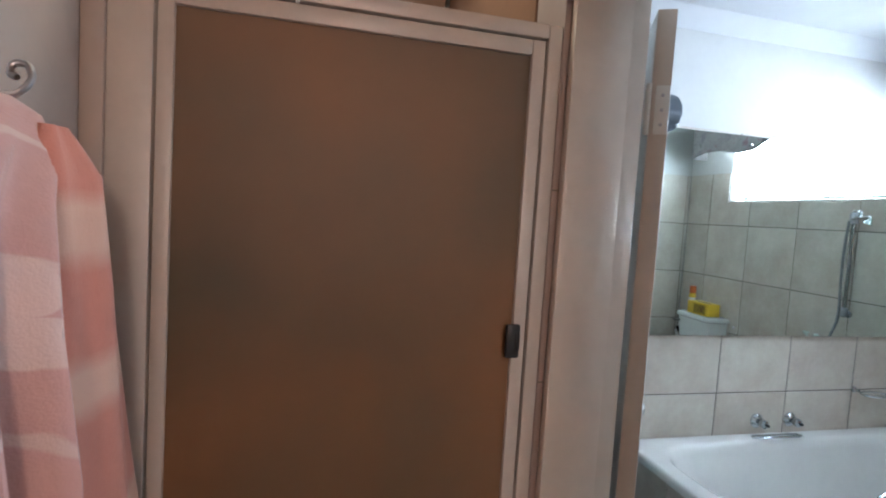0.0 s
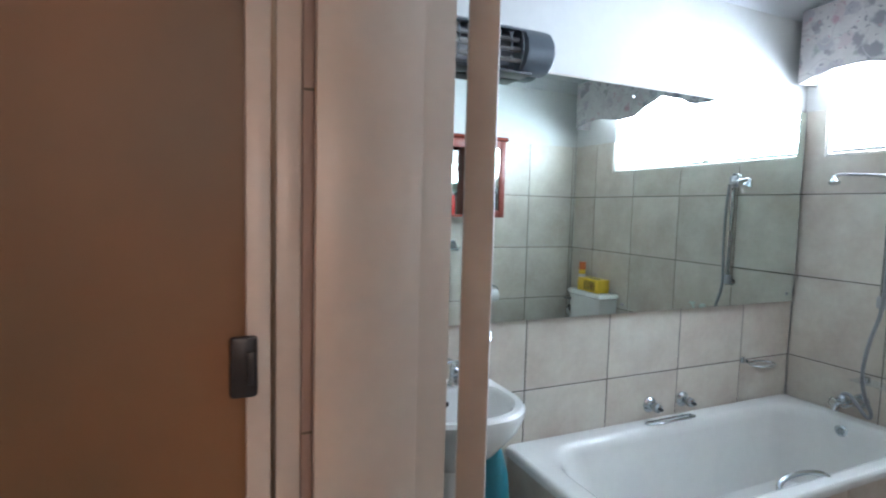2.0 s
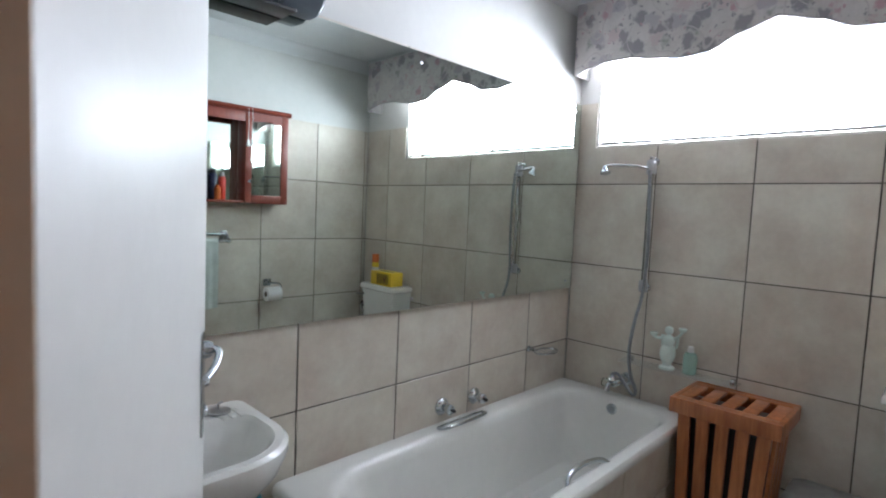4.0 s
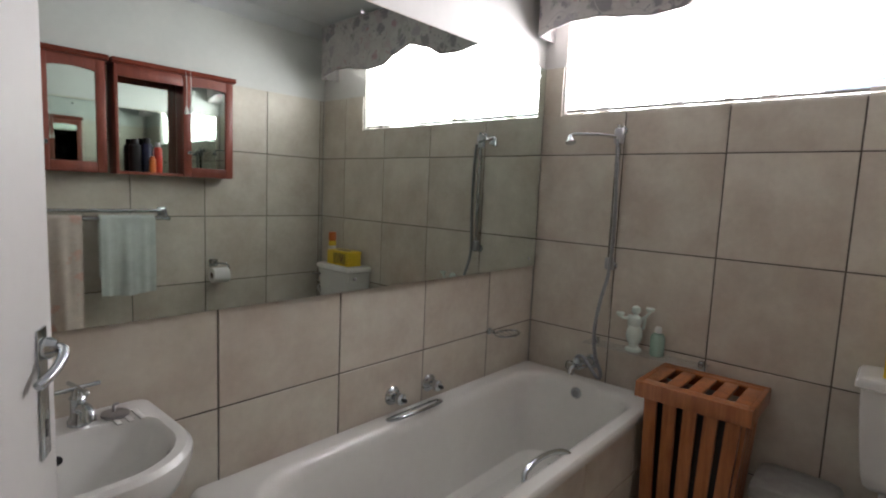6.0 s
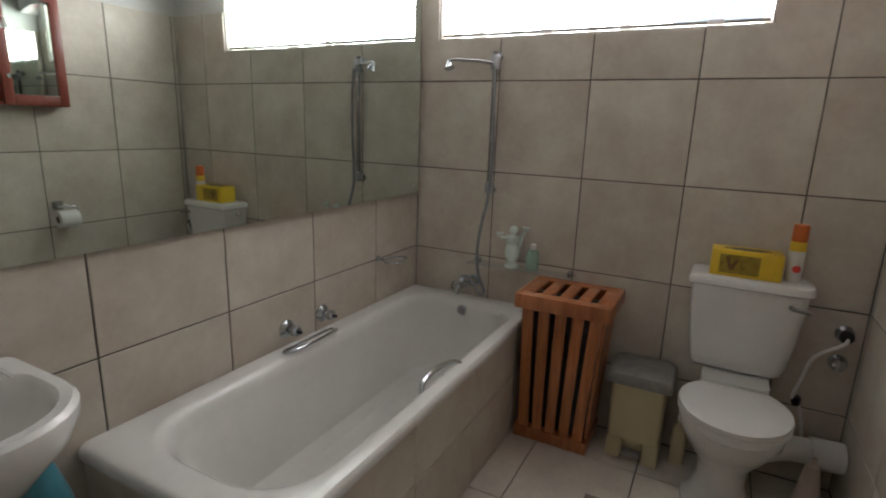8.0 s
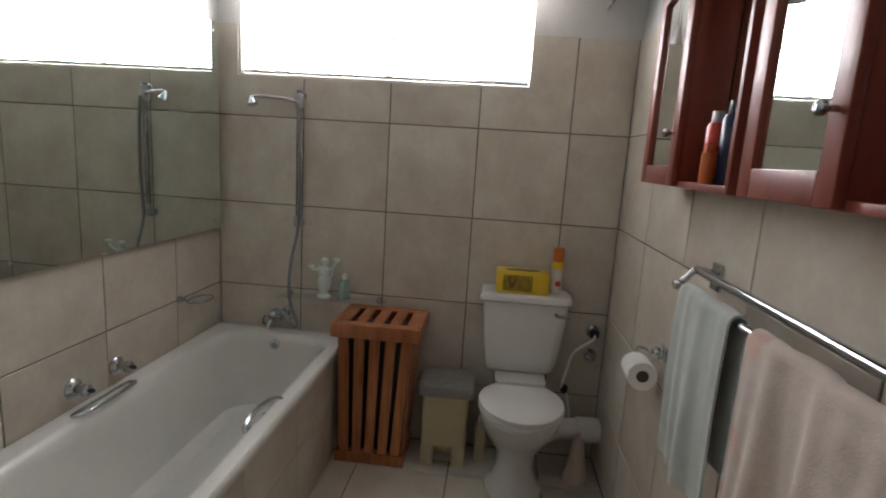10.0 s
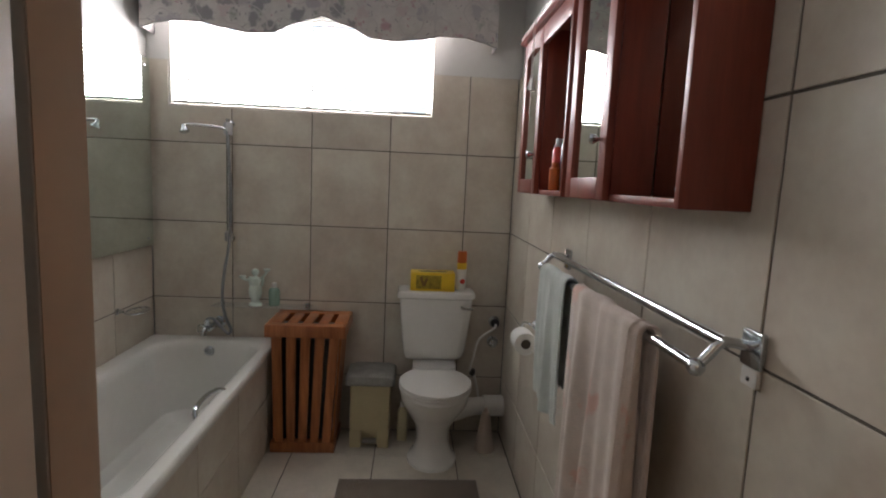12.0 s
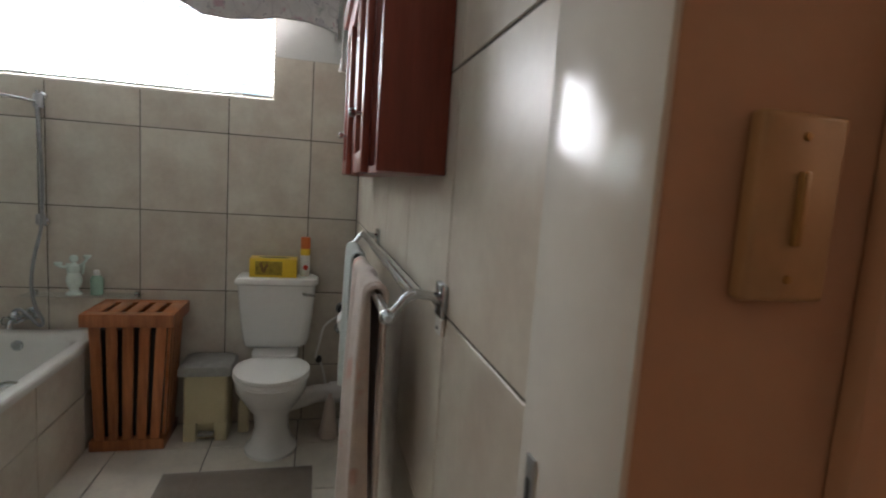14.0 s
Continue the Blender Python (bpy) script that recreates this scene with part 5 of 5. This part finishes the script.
def robe():
    hook = thing("robe_hook", (LEFT, 0.555, 1.665), "curled dark metal wall hook", "hook")
    part("hook_plate", box(0.0005, 0.008, -0.014, 0.014, -0.03, 0.03, 0.003), DULL_STEEL, hook)
    curl = [(0.006, 0, 0.0), (0.02, -0.004, -0.02), (0.045, 0.0, -0.022), (0.058, 0.008, -0.004), (0.052, 0.014, 0.014), (0.038, 0.014, 0.014), (0.036, 0.01, 0.002), (0.044, 0.008, -0.002)]
    part("hook_curl", tube(curl, 0.0042, 10, 6), DULL_STEEL, hook)
    r = thing("bathrobe", (LEFT, 0.66, 1.64), "coral bathrobe with pale floral print hanging from a wall hook", "bathrobe")
    def ring(z, spread, depth, lean):
        out = []
        n = 40
        for k in range(n):
            u = k / (n - 1)
            y = -spread[0] + (spread[0] + spread[1]) * u
            fold = 1.25 * depth * (0.45 + 0.35 * math.sin(u * 15 + z * 2.0) * min(1, abs(z) * 2.5) + 0.4 * math.sin(math.pi * u))
            out.append((0.012 + max(0.012, fold), y + lean * z, z))
        for k in range(n):
            u = 1 - k / (n - 1)
            y = -spread[0] + (spread[0] + spread[1]) * u
            out.append((0.004, y + lean * z, z))
        return out
    rings = []
    for z, s0, s1, d in ((0.0, 0.14, -0.08, 0.03), (-0.02, 0.17, -0.07, 0.06), (-0.06, 0.22, -0.06, 0.08), (-0.12, 0.27, -0.105, 0.09), (-0.25, 0.32, -0.14, 0.10), (-0.4, 0.34, -0.15, 0.105), (-0.55, 0.35, -0.152, 0.11), (-0.75, 0.36, -0.155, 0.115), (-0.95, 0.36, -0.158, 0.12), (-1.15, 0.36, -0.16, 0.12)):
        rings.append(ring(z, (s0, s1), d, 0.0))
    part("robe_cloth", loft(rings), ROBE_CLOTH, r)
    sleeve = []
    for s in (0, 0.02, 0.06, 0.12, 0.22, 0.35, 0.5, 0.65, 0.8, 0.92, 1.0):
        size = min(1.0, 0.35 + 12 * s) if s < 0.06 else 1.0
        c, w = -0.11 + 0.19 * s + 0.006 * math.sin(9 * s), (0.07 + 0.07 * s) * size
        sleeve.append([(0.085 + 0.03 * s + (0.034 + 0.006 * math.sin(5 * a + 4 * s)) * size * math.cos(a), c + w * math.sin(a), -0.03 - 0.9 * s) for a in (2 * math.pi * k / 30 for k in range(30))])
    part("sleeve", loft(sleeve), SLEEVE_CLOTH, r, "hanging coral sleeve with pale bands")
    return r


robe()


def shower_door():
    x0, x1, y = -3.513, -2.700, 0.86
    top = 1.927
    e = thing("shower_enclosure", ((x0 + x1) / 2, y, 0.0), "shower front with a cream aluminium frame and bronze obscure glass, closed", "shower enclosure")
    o = (x0 + x1) / 2
    a, b = x0 - o, x1 - o
    part("kerb", box(a, b, -0.03, 0.06, 0.0, 0.10, 0.004), FLOOR_TILE, e, "tiled shower kerb")
    frame = part("outer_frame", box(b - 0.028, b, -0.018, 0.018, 0.1005, top, 0.002), ALUMINIUM, e, "cream aluminium outer frame")
    part("left_post", box(a, a + 0.070, -0.018, 0.018, 0.1005, top, 0.002), ALUMINIUM, frame)
    part("top_rail", box(a + 0.0705, b - 0.0285, -0.018, 0.018, top - 0.028, top, 0.002), ALUMINIUM, frame)
    part("bottom_rail", box(a + 0.0705, b - 0.0285, -0.018, 0.018, 0.1005, 0.13, 0.002), ALUMINIUM, frame)
    da, db = a + 0.075, b - 0.033
    z0, z1 = 0.134, top - 0.0325
    leaf = part("door_leaf", box(da, da + 0.026, -0.014, 0.010, z0, z1, 0.002), ALUMINIUM, e, "cream aluminium door with bronze obscure glass")
    part("lock_stile", box(db - 0.027, db, -0.014, 0.010, z0, z1, 0.002), ALUMINIUM, leaf)
    part("door_top_rail", box(da + 0.0265, db - 0.0275, -0.014, 0.010, z1 - 0.03, z1, 0.002), ALUMINIUM, leaf)
    part("door_bottom_rail", box(da + 0.0265, db - 0.0275, -0.014, 0.010, z0, z0 + 0.03, 0.002), ALUMINIUM, leaf)
    part("obscure_glass", box(da + 0.02, db - 0.018, -0.003, 0.002, z0 + 0.02, z1 - 0.02), FROSTED, leaf, "bronze obscure glass")
    latch = part("latch", box(db - 0.045, db - 0.015, -0.028, -0.0145, 1.252, 1.322, 0.005), BLACK, leaf, "black plastic latch")
    part("latch_button", box(db - 0.027, db - 0.017, -0.032, -0.0285, 1.268, 1.306, 0.002), BLACK, latch)
    part("top_pivot", box(-0.11, -0.104, -0.0195, -0.0181, top - 0.034, top - 0.026), WHITE_PLASTIC, e)
    return e


shower_door()
for z in (0.36, 0.78, 1.20, 1.60):
    part("joint", box(-2.699, -2.686, 0.8378, 0.8384, z - 0.0015, z + 0.0015), GROUT, bpy.data.objects["trim_shower_jamb"], kind="structure")
structure("trim_shower_left", box(LEFT + 0.0005, -3.5135, 0.835, 0.90, 0, HIGH - 0.001, 0.003), PASSAGE, "cream painted post beside the shower", True)


# ---- tiles ----
def tile_mesh(rects, axis, face, depth=0.007, bevel=0.0013):
    """One tile from rectangles (u0, u1, v0, v1) that join; its face stands at 0, centred on the first rectangle."""
    u0, u1 = min(r[0] for r in rects), max(r[1] for r in rects)
    v0, v1 = min(r[2] for r in rects), max(r[3] for r in rects)
    cu, cv = (u0 + u1) / 2, (v0 + v1) / 2
    bm = bmesh.new()
    for a, b, c, d in rects:
        ring0 = [(a, c), (b, c), (b, d), (a, d)]
        ring1 = [(a + (bevel if a == u0 else 0), c + (bevel if c == v0 else 0)), (b - (bevel if b == u1 else 0), c + (bevel if c == v0 else 0)),
                 (b - (bevel if b == u1 else 0), d - (bevel if d == v1 else 0)), (a + (bevel if a == u0 else 0), d - (bevel if d == v1 else 0))]
        def put(p, w):
            u, v = p[0] - cu, p[1] - cv
            return {"x": (w * face, u, v), "y": (u, w * face, v), "z": (u, v, w * face)}[axis]
        add_loft(bm, [[put(p, -depth) for p in ring0], [put(p, -bevel) for p in ring0], [put(p, 0.0) for p in ring1]], (False, True))
    bmesh.ops.recalc_face_normals(bm, faces=bm.faces)
    return bm, cu, cv


TILES = {}


def lay(parent, axis, face, level, us, vs, mat, hole=None, gap=0.0027, name="tile"):
    """Tiles between the joint lines us and vs on the plane axis = level."""
    for u0, u1 in zip(us, us[1:]):
        for v0, v1 in zip(vs, vs[1:]):
            a, b, c, d = u0 + gap, u1 - gap, v0 + gap, v1 - gap
            if hole and a < hole[1] and b > hole[0] and c < hole[3] and d > hole[2]:
                h0, h1, k0 = max(a, hole[0]), min(b, hole[1]), hole[2]
                rects = []
                if k0 > c + 0.01:
                    rects.append((a, b, c, k0))
                low = k0 if k0 > c + 0.01 else c
                if h0 > a + 0.005:
                    rects.append((a, h0, low, d))
                if h1 < b - 0.005:
                    rects.append((h1, b, low, d))
                if not rects:
                    continue
            else:
                rects = [(a, b, c, d)]
            key = (axis, face, mat.name, tuple(tuple(round(q - (u0 if i < 2 else v0), 4) for i, q in enumerate(r)) for r in rects))
            cu = (min(r[0] for r in rects) + max(r[1] for r in rects)) / 2
            cv = (min(r[2] for r in rects) + max(r[3] for r in rects)) / 2
            wobble = level + random.uniform(-0.0004, 0.0002) * face
            at = {"x": (wobble, cu, cv), "y": (cu, wobble, cv), "z": (cu, cv, wobble)}[axis]
            if key in TILES:
                ob = new(name, TILES[key])
                ob.parent = parent
            else:
                bm, _, _ = tile_mesh(rects, axis, face)
                ob = part(name, bm, mat, parent)
                TILES[key] = ob.data
            ob.location = at


rows = [0.0, 0.33, 0.75, 1.17, 1.59, 2.01]
part("grout_bed", box(-2.575, 0.0, WIDE + 0.003, WIDE + 0.0115, 0.0, 2.008), GROUT, wall_mirror)
part("grout_bed", box(-2.575, 0.0, -0.0115, -0.003, 0.0, 2.008), GROUT, wall_rail)
bed = bmesh.new()
add_box(bed, 0.003, 0.0115, 0.0, WIDE, 0.0, WIN[2] - 0.001)
add_box(bed, 0.003, 0.0115, 0.0, WIN[0] - 0.001, WIN[2], 2.008)
add_box(bed, 0.003, 0.0115, WIN[1] + 0.001, WIDE, WIN[2], 2.008)
part("grout_bed", bed, GROUT, wall_window)
lay(wall_mirror, "y", -1, WIDE, [-2.575, -2.485, -2.065, -1.645, -1.222, -0.802, -0.372, -0.001], rows, TILE)
lay(wall_rail, "y", 1, 0.0, [-2.565, -2.130, -1.710, -1.290, -0.870, -0.450, -0.030, -0.001], rows, TILE)
lay(wall_window, "x", -1, 0.0, [0.001, 0.265, 0.685, 1.105, 1.525, 1.949], rows, TILE, (WIN[0], WIN[1], WIN[2], 9))
part("grout_bed", box(-2.5745, -2.567, DOOR[1] + 0.02, WIDE, 0.0, 2.008), GROUT, wall_door)
lay(wall_door, "x", 1, -2.563, [DOOR[1] + 0.022, 1.105, 1.525, 1.949], rows, TILE)
lay(panel, "y", -1, 1.268, [-1.722, -1.545, -1.13, -0.70, -0.27, -0.03], [0.0, 0.29, 0.506], TILE)
lay(panel_end, "x", -1, -1.716, [1.270, 1.63, 1.948], [0.0, 0.29, 0.506], TILE)
floor = bpy.data.objects["floor"]
lay(floor, "z", 1, 0.0, [-2.87, -2.44, -2.01, -1.58, -1.145, -0.71, -0.28, -0.001], [0.001, 0.28, 0.705, 1.135, 1.56, 1.949], FLOOR_TILE)
lay(floor, "z", 1, 0.0, [-3.55, -3.30, -2.87], [-1.87, -1.44, -1.01, -0.58, -0.15, 0.28, 0.705, 0.90], FLOOR_TILE)
lay(floor, "z", 1, 0.0, [-2.87, -2.7205], [-1.87, -1.44, -1.01, -0.58, -0.15, 0.0], FLOOR_TILE)
